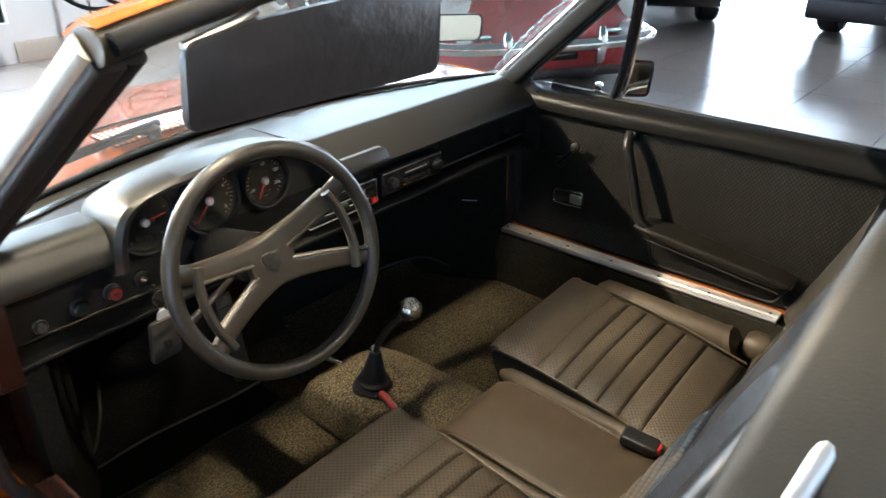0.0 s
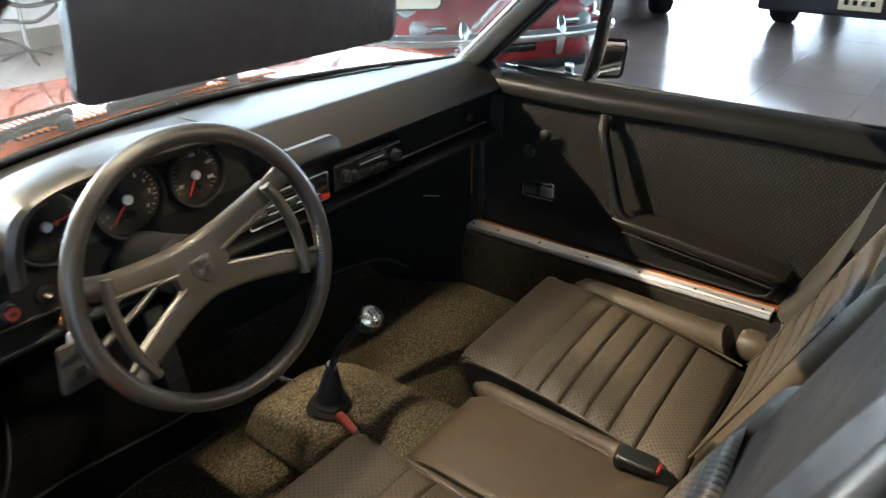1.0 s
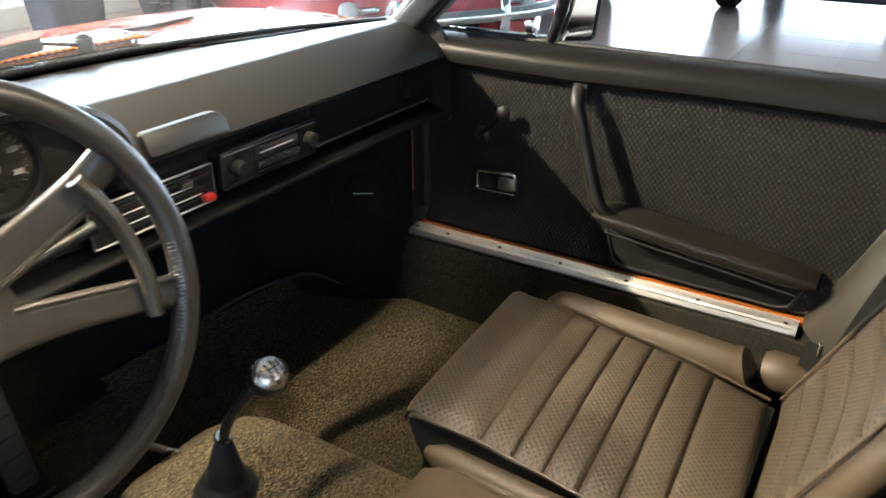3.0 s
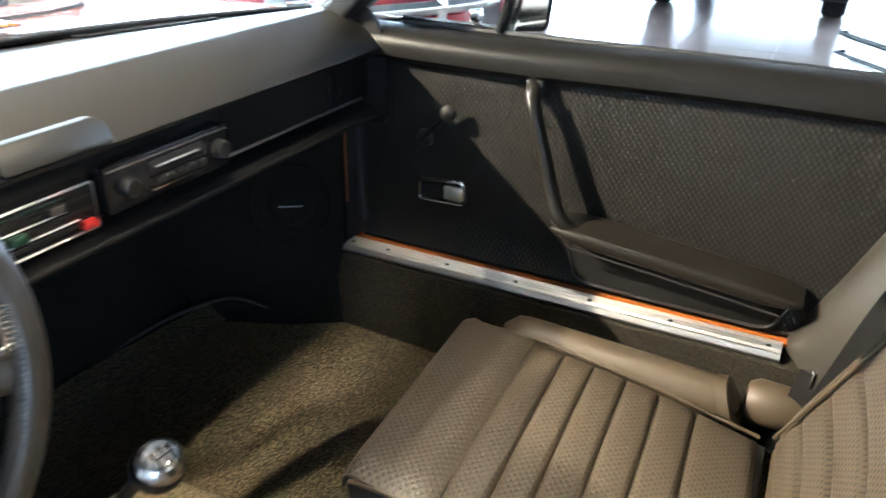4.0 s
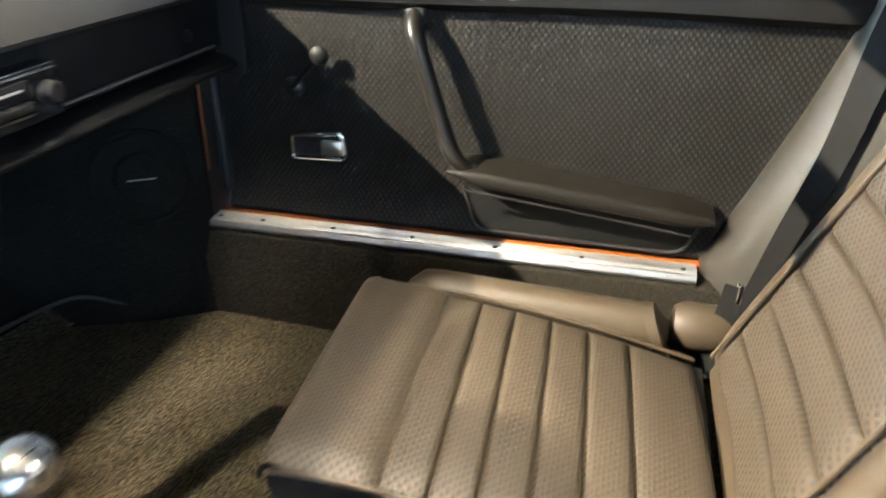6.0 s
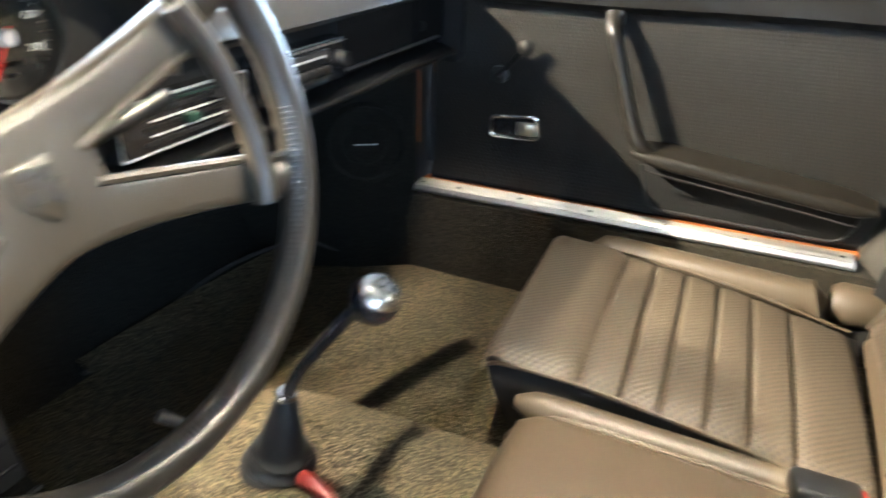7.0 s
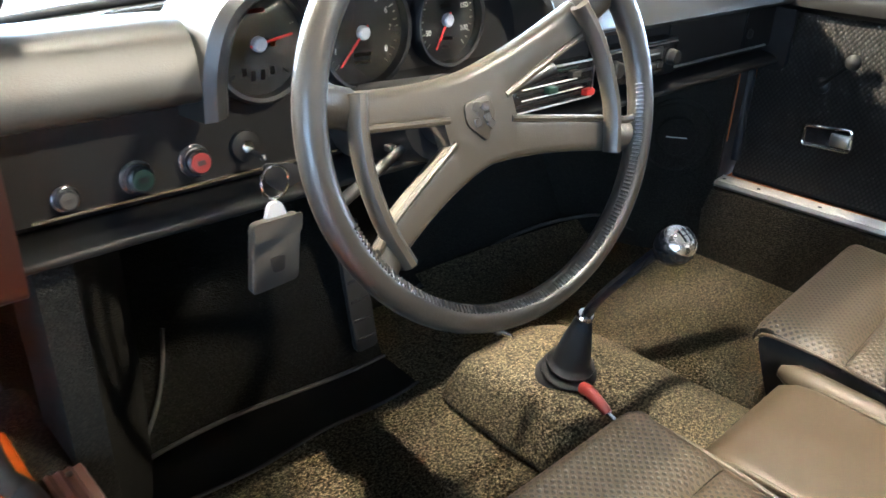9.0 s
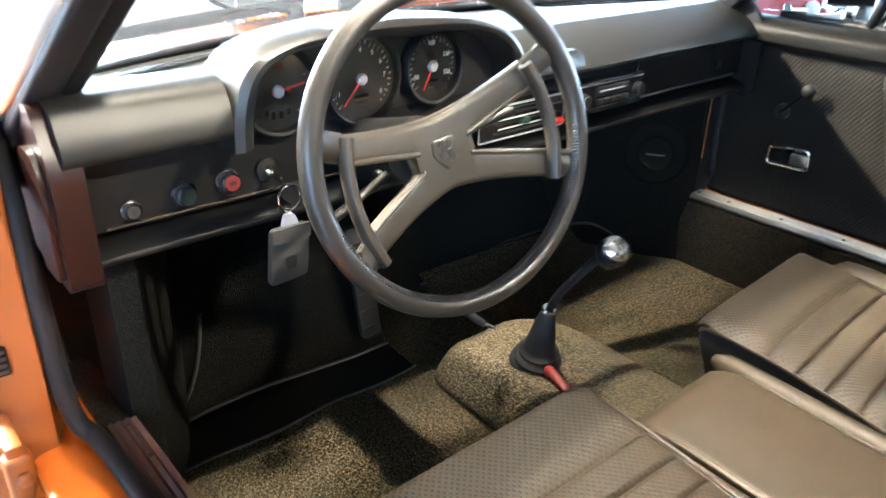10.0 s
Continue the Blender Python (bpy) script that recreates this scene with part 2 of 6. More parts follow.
TRIM = material("side_trim_vinyl", (0.020, 0.018, 0.014), 0.55, vary=0.2, grain=20, bump=0.3, bump_scale=520, spec=0.35)
RED_KNOB = material("dull_red_plastic", (0.13, 0.012, 0.010), 0.4, vary=0.1, bump=0)
WALL = material("white_plaster", (0.74, 0.73, 0.70), 0.85, vary=0.04, grain=6, bump=0.1, bump_scale=90)
CEILING = material("grey_ceiling", (0.10, 0.10, 0.10), 0.9, vary=0.03, grain=5, bump=0)
TILE = material("polished_stone_tile", (0.31, 0.262, 0.228), 0.20, vary=0.08, grain=6, bump=0.05, bump_scale=60)
GROUT = material("tile_grout", (0.30, 0.254, 0.22), 0.3, vary=0.1, bump=0)
SKIRTING = material("stone_skirting", (0.52, 0.46, 0.37), 0.5, vary=0.12, grain=20, bump=0)
STEEL = material("dark_steel", (0.05, 0.05, 0.055), 0.4, 0.6, vary=0.2, bump=0)
TYRE = material("tyre_rubber", (0.016, 0.016, 0.017), 0.75, vary=0.3, bump=0.3)
RIM = material("alloy_rim", (0.60, 0.60, 0.60), 0.25, 1.0, vary=0.1, bump=0)
LAMP_GLASS = material("lamp_glass", (0.80, 0.80, 0.78), 0.08, 0.3, vary=0.05, bump=0)
AMBER = material("amber_lens", (0.75, 0.22, 0.02), 0.15, vary=0.1, bump=0)
PLATE = material("number_plate_beige", (0.62, 0.56, 0.36), 0.4, vary=0.06, bump=0)
DAYLIGHT_NORTH = glowing("open_sky_backdrop", (0.90, 0.96, 1.0), 9.0)
DAYLIGHT = glowing("daylight_backdrop", (0.93, 0.97, 1.0), 6.0)
DAYLIGHT_WEST = glowing("pale_daylight_backdrop", (0.93, 0.97, 1.0), 2.0)
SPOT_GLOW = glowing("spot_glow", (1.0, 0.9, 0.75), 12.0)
BLUE_CLOTH = material("dark_blue_cloth", (0.022, 0.028, 0.05), 0.85, vary=0.4, grain=30, bump=0.4, bump_scale=200)


# ---- mesh helpers ----
def link(name, bm, mat, parent=None, label="", smooth=True, angle=40):
    me = bpy.data.meshes.new(name)
    bmesh.ops.recalc_face_normals(bm, faces=bm.faces)
    bm.to_mesh(me)
    bm.free()
    if mat:
        me.materials.append(mat)
    if smooth:
        me.shade_smooth()
        me.set_sharp_from_angle(angle=radians(angle))
    ob = new(name, me)
    if parent:
        ob.parent = parent
        ob.matrix_parent_inverse = parent.matrix_world.inverted() if parent.type == "EMPTY" else Matrix()
    if label:
        ob["label"] = label
    return ob


def part(name, bm, material_, parent, label=""):
    return link(name, bm, material_, parent, label)


def thing(name, label, category, group="", kind="", at=(0, 0, 0)):
    ob = new(name)
    ob.empty_display_size = 0.05
    ob.matrix_world = Matrix.Translation(at)
    bpy.context.view_layer.update()
    return tagged(ob, label, category, group, kind)


def box(x0, x1, y0, y1, z0, z1, bevel=0.0, seg=2, bm=None, m=None):
    own = bmesh.new()
    bmesh.ops.create_cube(own, size=1)
    for v in own.verts:
        v.co = Vector(((x0 + x1) / 2 + v.co.x * (x1 - x0), (y0 + y1) / 2 + v.co.y * (y1 - y0), (z0 + z1) / 2 + v.co.z * (z1 - z0)))
    if bevel:
        bmesh.ops.bevel(own, geom=list(own.edges), offset=bevel, segments=seg, profile=0.5, affect="EDGES", clamp_overlap=True)
    if m is not None:
        bmesh.ops.transform(own, matrix=m, verts=own.verts)
    return joined(bm, own)


def joined(bm, own):
    if bm is None:
        return own
    me = bpy.data.meshes.new("tmp")
    own.to_mesh(me)
    own.free()
    bm.from_mesh(me)
    bpy.data.meshes.remove(me)
    return bm


def rings(loops, caps=True, closed=False, bm=None):
    """A skin over loops of points, each loop closed."""
    own = bmesh.new()
    rows = [[own.verts.new(p) for p in loop] for loop in loops]
    n = len(rows[0])
    pairs = list(zip(rows, rows[1:])) + ([(rows[-1], rows[0])] if closed else [])
    for a, b in pairs:
        for i in range(n):
            own.faces.new((a[i], a[(i + 1) % n], b[(i + 1) % n], b[i]))
    if caps and not closed:
        own.faces.new(rows[0])
        own.faces.new(list(reversed(rows[-1])))
    return joined(bm, own)


def sheet(f, nu, nv, bm=None, thick=0.0):
    """A grid of f(u, v) for u and v from 0 to 1, with a thickness."""
    own = bmesh.new()
    rows = [[own.verts.new(f(i / nu, j / nv)) for j in range(nv + 1)] for i in range(nu + 1)]
    faces = [own.faces.new((rows[i][j], rows[i + 1][j], rows[i + 1][j + 1], rows[i][j + 1])) for i in range(nu) for j in range(nv)]
    if thick:
        bmesh.ops.solidify(own, geom=faces, thickness=thick)
    return joined(bm, own)


def smooth_path(points, per=8):
    pts = [Vector(p) for p in points]
    out = []
    for i in range(len(pts) - 1):
        p0, p1, p2, p3 = pts[max(i - 1, 0)], pts[i], pts[i + 1], pts[min(i + 2, len(pts) - 1)]
        for k in range(per):
            s = k / per
            out.append(0.5 * (2 * p1 + (p2 - p0) * s + (2 * p0 - 5 * p1 + 4 * p2 - p3) * s * s + (3 * p1 - p0 - 3 * p2 + p3) * s**3))
    return out + [pts[-1]]


def tube(points, radius, sides=12, per=8, closed=False, bm=None, flat=1.0, up=(0, 0, 1)):
    """A round or flattened bar along a smooth path; radius may be a function of 0..1."""
    pts = smooth_path(points, per) if per else [Vector(p) for p in points]
    loops = []
    for i, p in enumerate(pts):
        a, b = pts[i - 1] if (i or closed) else p, pts[(i + 1) % len(pts)] if (i + 1 < len(pts) or closed) else p
        d = (b - a).normalized()
        s = d.cross(Vector(up))
        s = s.normalized() if s.length > 1e-4 else d.orthogonal().normalized()
        w = s.cross(d)
        r = radius(i / (len(pts) - 1)) if callable(radius) else radius
        loops.append([p + s * (math.cos(2 * math.pi * k / sides) * r) + w * (math.sin(2 * math.pi * k / sides) * r * flat) for k in range(sides)])
    return rings(loops, closed=closed, bm=bm)


def turned(profile, sides=24, m=None, bm=None):
    """A body turned round z from (radius, height) pairs."""
    loops = [[Vector((max(r, 1e-4) * math.cos(2 * math.pi * k / sides), max(r, 1e-4) * math.sin(2 * math.pi * k / sides), h)) for k in range(sides)] for r, h in profile]
    own = rings(loops)
    if m is not None:
        bmesh.ops.transform(own, matrix=m, verts=own.verts)
    return joined(bm, own)


def along_x(profile, x0, x1, steps=1, bm=None, shape=None):
    """A closed y-z profile drawn out along x; shape(x, y, z) may bend it."""
    loops = []
    for i in range(steps + 1):
        x = x0 + (x1 - x0) * i / steps
        loops.append([Vector(shape(x, y, z) if shape else (x, y, z)) for y, z in profile])
    return rings(loops, bm=bm)


def rounded(points, r, per=4):
    """A closed outline with its corners rounded."""
    out = []
    n = len(points)
    for i in range(n):
        p, a, b = Vector(points[i]), Vector(points[i - 1]), Vector(points[(i + 1) % n])
        ra = min(r, (a - p).length * 0.45, (b - p).length * 0.45)
        s, e = p + (a - p).normalized() * ra, p + (b - p).normalized() * ra
        for k in range(per + 1):
            t = k / per
            out.append((s * (1 - t) ** 2 + p * 2 * t * (1 - t) + e * t * t)[:])
    return out


def slab(outline, place, thick, bm=None, bevel=0.0):
    """A flat outline (u, v) laid out by place(u, v, w), w from 0 to thick."""
    loops = [[Vector(place(u, v, 0)) for u, v in outline], [Vector(place(u, v, thick)) for u, v in outline]]
    own = rings(loops)
    if bevel:
        bmesh.ops.bevel(own, geom=list(own.edges), offset=bevel, segments=2, profile=0.5, affect="EDGES", clamp_overlap=True)
    return joined(bm, own)


def aim(place, direction, roll=0.0):
    """A frame at place whose z points along direction."""
    return Matrix.Translation(place) @ Vector(direction).to_track_quat("Z", "Y").to_matrix().to_4x4() @ pose(0, 0, 0, 0, 0, roll)


def structure(name, bm, mat, label, category):
    return tagged(link(name, bm, mat), label, category, kind="structure")


# ---- showroom ----
def wall_with_opening(name, label, along, fixed, thick, lo, hi, height, o_lo, o_hi, o_z0, o_z1):
    bm = None
    for a0, a1, z0, z1 in ((lo, o_lo, 0, height), (o_hi, hi, 0, height), (o_lo, o_hi, 0, o_z0), (o_lo, o_hi, o_z1, height)):
        if along == "x":
            bm = box(a0, a1, fixed, fixed + thick, z0, z1, bm=bm)
        else:
            bm = box(fixed, fixed + thick, a0, a1, z0, z1, bm=bm)
    return structure(name, bm, WALL, label, "wall")


XW, XE, YS, YN, TOP = -7.0, 14.0, -8.0, 6.0, 4.0
structure("floor", box(XW - 0.3, XE + 0.3, YS - 0.3, YN + 0.3, -0.12, -0.006), GROUT, "tiled showroom floor with dark grout joints", "floor")
# Unseen ceiling; its dark grey is chosen to cut fill light from above.
structure("ceiling", box(XW - 0.3, XE + 0.3, YS - 0.3, YN + 0.3, TOP, TOP + 0.15), CEILING, "plain dark grey showroom ceiling", "ceiling")
wall_with_opening("wall_north", "white showroom wall with a wide window", "x", YN, 0.25, XW, 1.5, TOP, -5.2, 1.35, 0.3, 3.4)
wall_with_opening("wall_north_east", "white showroom wall with a high band of windows", "x", YN, 0.25, 1.5, XE, TOP, 2.2, 12.5, 1.5, 3.5)
wall_with_opening("wall_east", "white showroom wall with a glazed front", "y", XE, 0.25, YS, YN, TOP, -5.6, 5.4, 0.15, 3.4)
wall_with_opening("wall_west", "white showroom wall with a high window", "y", XW - 0.25, 0.25, YS, YN, TOP, -6.6, -2.6, 0.9, 3.5)
structure("wall_south", box(XW, XE, YS - 0.25, YS, 0, TOP), WALL, "plain white showroom wall", "wall")
structure("baseboard", box(1.35, XE, YN - 0.03, YN - 0.002, 0.0, 0.16, 0.006), SKIRTING, "beige stone skirting along the wall", "baseboard")


def window(name, label, along, fixed, lo, hi, z0, z1, bars):
    w = thing(name, label, "window", kind="structure")
    for k in range(bars + 1):
        a = lo + (hi - lo) * k / bars
        b = box(a - 0.04, a + 0.04, fixed - 0.05, fixed + 0.05, z0, z1, 0.006) if along == "x" else box(fixed - 0.05, fixed + 0.05, a - 0.04, a + 0.04, z0, z1, 0.006)
        part("mullion", b, STEEL, w)
    for z in (z0 + 0.03, z1 - 0.03):
        b = box(lo, hi, fixed - 0.045, fixed + 0.045, z - 0.04, z + 0.04, 0.006) if along == "x" else box(fixed - 0.045, fixed + 0.045, lo, hi, z - 0.04, z + 0.04, 0.006)
        part("window_frame", b, STEEL, w)
    for k in range(bars):
        a, c = lo + (hi - lo) * k / bars + 0.04, lo + (hi - lo) * (k + 1) / bars - 0.04
        b = box(a, c, fixed - 0.004, fixed + 0.004, z0 + 0.07, z1 - 0.07) if along == "x" else box(fixed - 0.004, fixed + 0.004, a, c, z0 + 0.07, z1 - 0.07)
        pane = part("pane", b, GLASS, w)
        pane.visible_shadow = False
    return w


window("window_1", "wide steel-framed showroom window facing daylight", "x", YN + 0.12, -5.2, 1.35, 0.3, 3.4, 5)
window("window_4", "high band of showroom windows with steel mullions", "x", YN + 0.12, 2.2, 12.5, 1.5, 3.5, 6)
window("window_2", "glazed showroom front with steel mullions", "y", XE + 0.12, -5.6, 5.4, 0.15, 3.4, 6)
# Out of view; set far back so its light spares the door panel.
window("window_3", "high showroom window with steel mullions", "y", XW - 0.12, -6.6, -2.6, 0.9, 3.5, 3)
for bx in ((-9, 15, YN + 1.6, YN + 1.62, -1, 5.5), (XE + 1.6, XE + 1.62, -9, 9, -1, 5.5), (XW - 1.62, XW - 1.6, -9, 7, -1, 5.5)):
    structure("backdrop", box(*bx), DAYLIGHT_NORTH if bx[2] > YN else DAYLIGHT if bx[0] > XE else DAYLIGHT_WEST, "bright overcast daylight outside the window", "backdrop")


# Fixtures added around the spot lamps; all of them stay out of view.
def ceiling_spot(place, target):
    s = thing("unseen_spotlight", "unseen black ceiling spotlight added round its lamp", "spotlight", "ceiling spotlights", at=place)
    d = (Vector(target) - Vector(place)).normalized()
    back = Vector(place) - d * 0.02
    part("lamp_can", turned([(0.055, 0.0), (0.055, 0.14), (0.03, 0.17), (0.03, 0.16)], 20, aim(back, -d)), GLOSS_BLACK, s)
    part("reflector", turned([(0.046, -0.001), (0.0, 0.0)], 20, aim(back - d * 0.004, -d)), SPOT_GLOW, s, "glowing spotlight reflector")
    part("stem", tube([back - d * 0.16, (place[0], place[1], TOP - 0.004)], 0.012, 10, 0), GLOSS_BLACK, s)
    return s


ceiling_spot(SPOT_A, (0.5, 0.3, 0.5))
ceiling_spot(FILL_W, (2.0, 5.9, 0.7))
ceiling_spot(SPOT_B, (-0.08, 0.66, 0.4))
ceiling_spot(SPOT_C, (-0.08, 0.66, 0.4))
ceiling_spot(FILL_D, (-0.36, 0.80, 0.95))


# ---- car body ----
car = thing("sports_car", "orange open two-seat sports car with a black interior", "car")


def screen_base(x):
    return Vector((x, 1.15 - 0.33 * x * x, 0.822 - 0.02 * x * x))


def screen_top(x):
    return Vector((x, 0.535 - 0.10 * x * x, 1.234 - 0.13 * x * x))


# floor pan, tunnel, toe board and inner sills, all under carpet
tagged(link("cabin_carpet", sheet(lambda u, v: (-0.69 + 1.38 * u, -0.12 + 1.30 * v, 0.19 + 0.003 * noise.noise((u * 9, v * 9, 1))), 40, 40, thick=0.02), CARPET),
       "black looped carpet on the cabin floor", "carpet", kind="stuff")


def tunnel_loop(y, w, top):
    pts = rounded([(-0.075 - w, 0.185), (-0.055 - w, top), (-0.085 + w, top), (0.022 + w, 0.185 + 0.55 * (top - 0.185)), (0.028 + w, 0.185)], 0.03, 5)
    return [Vector((x, y, z)) for x, z in pts]


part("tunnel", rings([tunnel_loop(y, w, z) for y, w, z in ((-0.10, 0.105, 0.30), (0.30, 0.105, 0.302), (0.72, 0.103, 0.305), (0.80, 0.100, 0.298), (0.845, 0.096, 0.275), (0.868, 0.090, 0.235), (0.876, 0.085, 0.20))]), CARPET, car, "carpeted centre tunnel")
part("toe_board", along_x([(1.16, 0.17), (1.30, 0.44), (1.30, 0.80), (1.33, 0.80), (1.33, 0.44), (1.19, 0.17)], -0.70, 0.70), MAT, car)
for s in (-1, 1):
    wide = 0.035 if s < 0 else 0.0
    part("inner_sill", rings([[Vector((s * x - wide, y, z)) for x, z in ((0.655 + 0.006 * math.sin(y * 9), 0.17), (0.655 + 0.004 * math.sin(y * 7), 0.30), (0.662, 0.354), (0.676, 0.365), (0.76, 0.366), (0.76, 0.17))] for y in [-0.12 + 0.05 * k for k in range(25)]]), SHADED_CARPET, car, "carpeted inner sill")
    part("outer_sill", box(min(s * 0.705, s * 0.80) - wide, max(s * 0.705, s * 0.80) - wide, -0.4, 1.0, 0.16, 0.372, 0.012, 3), ORANGE, car)
    strip = part("sill_strip", rings([[Vector((s * x - wide, y, z)) for x, z in ((0.664, 0.362), (0.661, 0.368), (0.664, 0.3765), (0.672, 0.3745), (0.676, 0.3785), (0.682, 0.3755), (0.687, 0.3785), (0.693, 0.3755), (0.699, 0.380), (0.7025, 0.376), (0.699, 0.366))] for y in (0.055, 0.30, 0.60, 0.873)]), SATIN if s > 0 else DULL_BROWN, car, "ridged aluminium sill strip" if s > 0 else "dull brown sill strip")
    for y in (0.075, 0.23, 0.37, 0.51, 0.65, 0.78, 0.86):
        part("screw", turned([(0.0042, 0), (0.0040, 0.0016), (0.001, 0.0024)], 12, pose(s * 0.6795 - wide, y, 0.3778)), STEEL, strip)
part("foot_mat", sheet(lambda u, v: (-0.655 + 0.495 * u, 0.926 + 0.134 * v, 0.193 + 0.004 * math.sin(v * 3) + 0.0025 * noise.noise((u * 5, v * 3, 4))), 24, 10, thick=0.006), RAIL, car, "flat black rubber mat in the footwell")
part("mat_edge", tube([(-0.655 + 0.0495 * k, 0.925 + 0.004 * math.sin(k * 1.3), 0.1955) for k in range(11)], 0.0028, 8, 3), BINDING, car, "slightly lighter edge of the rubber mat")
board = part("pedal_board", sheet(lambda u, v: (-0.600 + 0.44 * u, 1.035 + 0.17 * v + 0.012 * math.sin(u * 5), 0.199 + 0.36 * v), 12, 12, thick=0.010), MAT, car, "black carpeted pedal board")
part("board_edge", tube([(-0.610 + 0.045 * k, 1.028 + 0.012 * math.sin(k * 0.51), 0.203) for k in range(11)], 0.0035, 8, 3), BINDING, board)
part("board_edge", tube([(-0.612, 1.02, 0.205), (-0.560, 1.05, 0.245), (-0.525, 1.075, 0.30), (-0.505, 1.10, 0.36)], 0.0032, 8, 5), BINDING, board)
pedal = part("accelerator_pedal", slab(rounded([(-0.222, 0.0), (-0.176, 0.0), (-0.174, 0.22), (-0.220, 0.22)], 0.010, 3), lambda u, v, w: (u, 1.012 + 0.24 * v + w, 0.235 + v), 0.012, bevel=0.003), PLASTIC, car, "black upright accelerator pedal")
for k in range(6):
    part("pedal_rib", box(-0.216, -0.181, 1.0145 + 0.24 * (0.02 + 0.033 * k) - 0.004, 1.0145 + 0.24 * (0.02 + 0.033 * k), 0.253 + 0.033 * k, 0.259 + 0.033 * k, 0.001, 1), RUBBER, pedal)
part("carpet_edge", tube([(0.628, 0.935, 0.203), (0.590, 1.005, 0.225), (0.556, 1.072, 0.250), (0.520, 1.120, 0.243), (0.43, 1.172, 0.226), (0.30, 1.186, 0.214), (0.17, 1.180, 0.208), (0.05, 1.165, 0.203)], 0.0042, 8, 5), BINDING, car, "bound front edge of the footwell carpet")
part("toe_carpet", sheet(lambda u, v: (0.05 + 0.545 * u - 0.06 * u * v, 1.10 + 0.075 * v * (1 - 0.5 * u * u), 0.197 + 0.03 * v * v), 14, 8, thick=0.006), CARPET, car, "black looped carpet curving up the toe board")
part("release_cable", tube([(-0.655, 0.905, 0.245), (-0.667, 0.900, 0.300), (-0.668, 0.900, 0.360), (-0.658, 0.905, 0.420)], 0.0075, 10, 6), RUBBER, car, "black curved cable sleeve beside the hinge post")
# kick panels ahead of the doors
for s in (-1, 1):
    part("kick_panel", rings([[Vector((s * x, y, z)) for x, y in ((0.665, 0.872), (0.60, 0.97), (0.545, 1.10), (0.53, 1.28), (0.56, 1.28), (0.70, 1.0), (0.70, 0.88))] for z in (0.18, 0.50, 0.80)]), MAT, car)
kick = aim((0.606, 0.952, 0.468), Vector((-0.83, -0.55, 0.0)))
spk = part("speaker", turned([(0.083, 0.0), (0.083, 0.006), (0.076, 0.009), (0.072, 0.004), (0.045, 0.002), (0.04, 0.008), (0.015, 0.012), (0.001, 0.012)], 32, kick), MAT, car, "round black door speaker")
part("speaker_badge", box(-0.022, 0.022, -0.001, 0.001, 0.011, 0.0135, m=kick), HUB_GREY, spk, "thin bright speaker badge")
part("body_edge", box(0.681, 0.684, 0.871, 0.874, 0.46, 0.63, 0.002), SHADED_ORANGE, car, "orange body edge beside the dashboard")
part("front_post", box(0.666, 0.80, 0.876, 1.02, 0.18, 0.81, 0.004), RUBBER, car, "dark post ahead of the door")
part("body_edge", box(0.704, 0.724, -0.05, 0.866, 0.3665, 0.3755, 0.003), SHADED_ORANGE, car, "orange body edge behind the sill strip")

# windscreen frame
for s in (-1, 1):
    lo, hi = Vector((s * 0.750, 0.945, 0.79)), Vector((s * 0.645, 0.487, 1.180))
    d = (hi - lo).normalized()
    side = Vector((0, 1, 0.9)).normalized()

    def post(off_x, off_n, wx, wn, a=-0.25, b=1.0):
        loops = []
        for k in range(9):
            c = lo + (hi - lo) * (a + (b - a) * k / 8)
            q = rounded([(-wx, -wn), (wx, -wn), (wx, wn), (-wx, wn)], min(wx, wn) * 0.8, 4)
            loops.append([c + Vector((s * (off_x + u), 0, 0)) + side * (off_n + v) for u, v in q])
        return rings(loops)

    pil = part("screen_pillar", post(0.004, 0.0, 0.026, 0.020), ALUMINIUM, car, "bright metal windscreen pillar")
    part("pillar_trim", post(-0.024, -0.010, 0.016, 0.024), VINYL, pil, "black vinyl pillar trim")
    part("pillar_seal", post(0.006, -0.027, 0.018, 0.010), RUBBER, pil, "black rubber door seal")
    part("screen_moulding", post(-0.018, 0.022, 0.010, 0.006), CHROME, pil, "bright windscreen moulding")
part("screen_header", rings([[screen_top(x) + Vector((0, dy, dz)) for dy, dz in rounded([(-0.045, -0.012), (0.03, -0.028), (0.045, 0.004), (0.0, 0.026), (-0.045, 0.018)], 0.012, 3)] for x in [-0.665 + 1.33 * k / 20 for k in range(21)]]), HEADER, car, "black padded windscreen header")
# Out of view; added to cast the small shadow on the passenger carpet.
part("unseen_header_catch", rings([[Vector((0.105 + 0.17 * k / 8, 0.552 + u, 1.196 + v - 0.010 * math.sin(math.pi * k / 8))) for u, v in rounded([(-0.016, -0.012), (0.016, -0.012), (0.014, 0.010), (-0.014, 0.010)], 0.006, 3)] for k in range(9)]), PLASTIC, car, "unseen roof catch added for its shadow")
part("header_seal", tube([screen_top(x) + Vector((0, -0.048, 0.008)) for x in [-0.655 + 1.31 * k / 12 for k in range(13)]], 0.013, 10, 3), RUBBER, car, "black rubber roof seal")
part("header_skin", rings([[screen_top(x) + Vector((0, dy, dz)) for dy, dz in ((-0.030, 0.024), (0.0, 0.032), (0.05, 0.010), (0.046, 0.002), (0.0, 0.024))] for x in [-0.66 + 1.32 * k / 16 for k in range(17)]]), ORANGE, car)
glass = part("windscreen", sheet(lambda u, v: screen_base(-0.735 + 1.47 * u).lerp(screen_top(-0.65 + 1.30 * u), v) + Vector((0, 0.012 * math.sin(v * math.pi), 0.012 * math.sin(v * math.pi))), 32, 12, thick=0.005), SCREEN_GLASS, car, "clear curved windscreen")
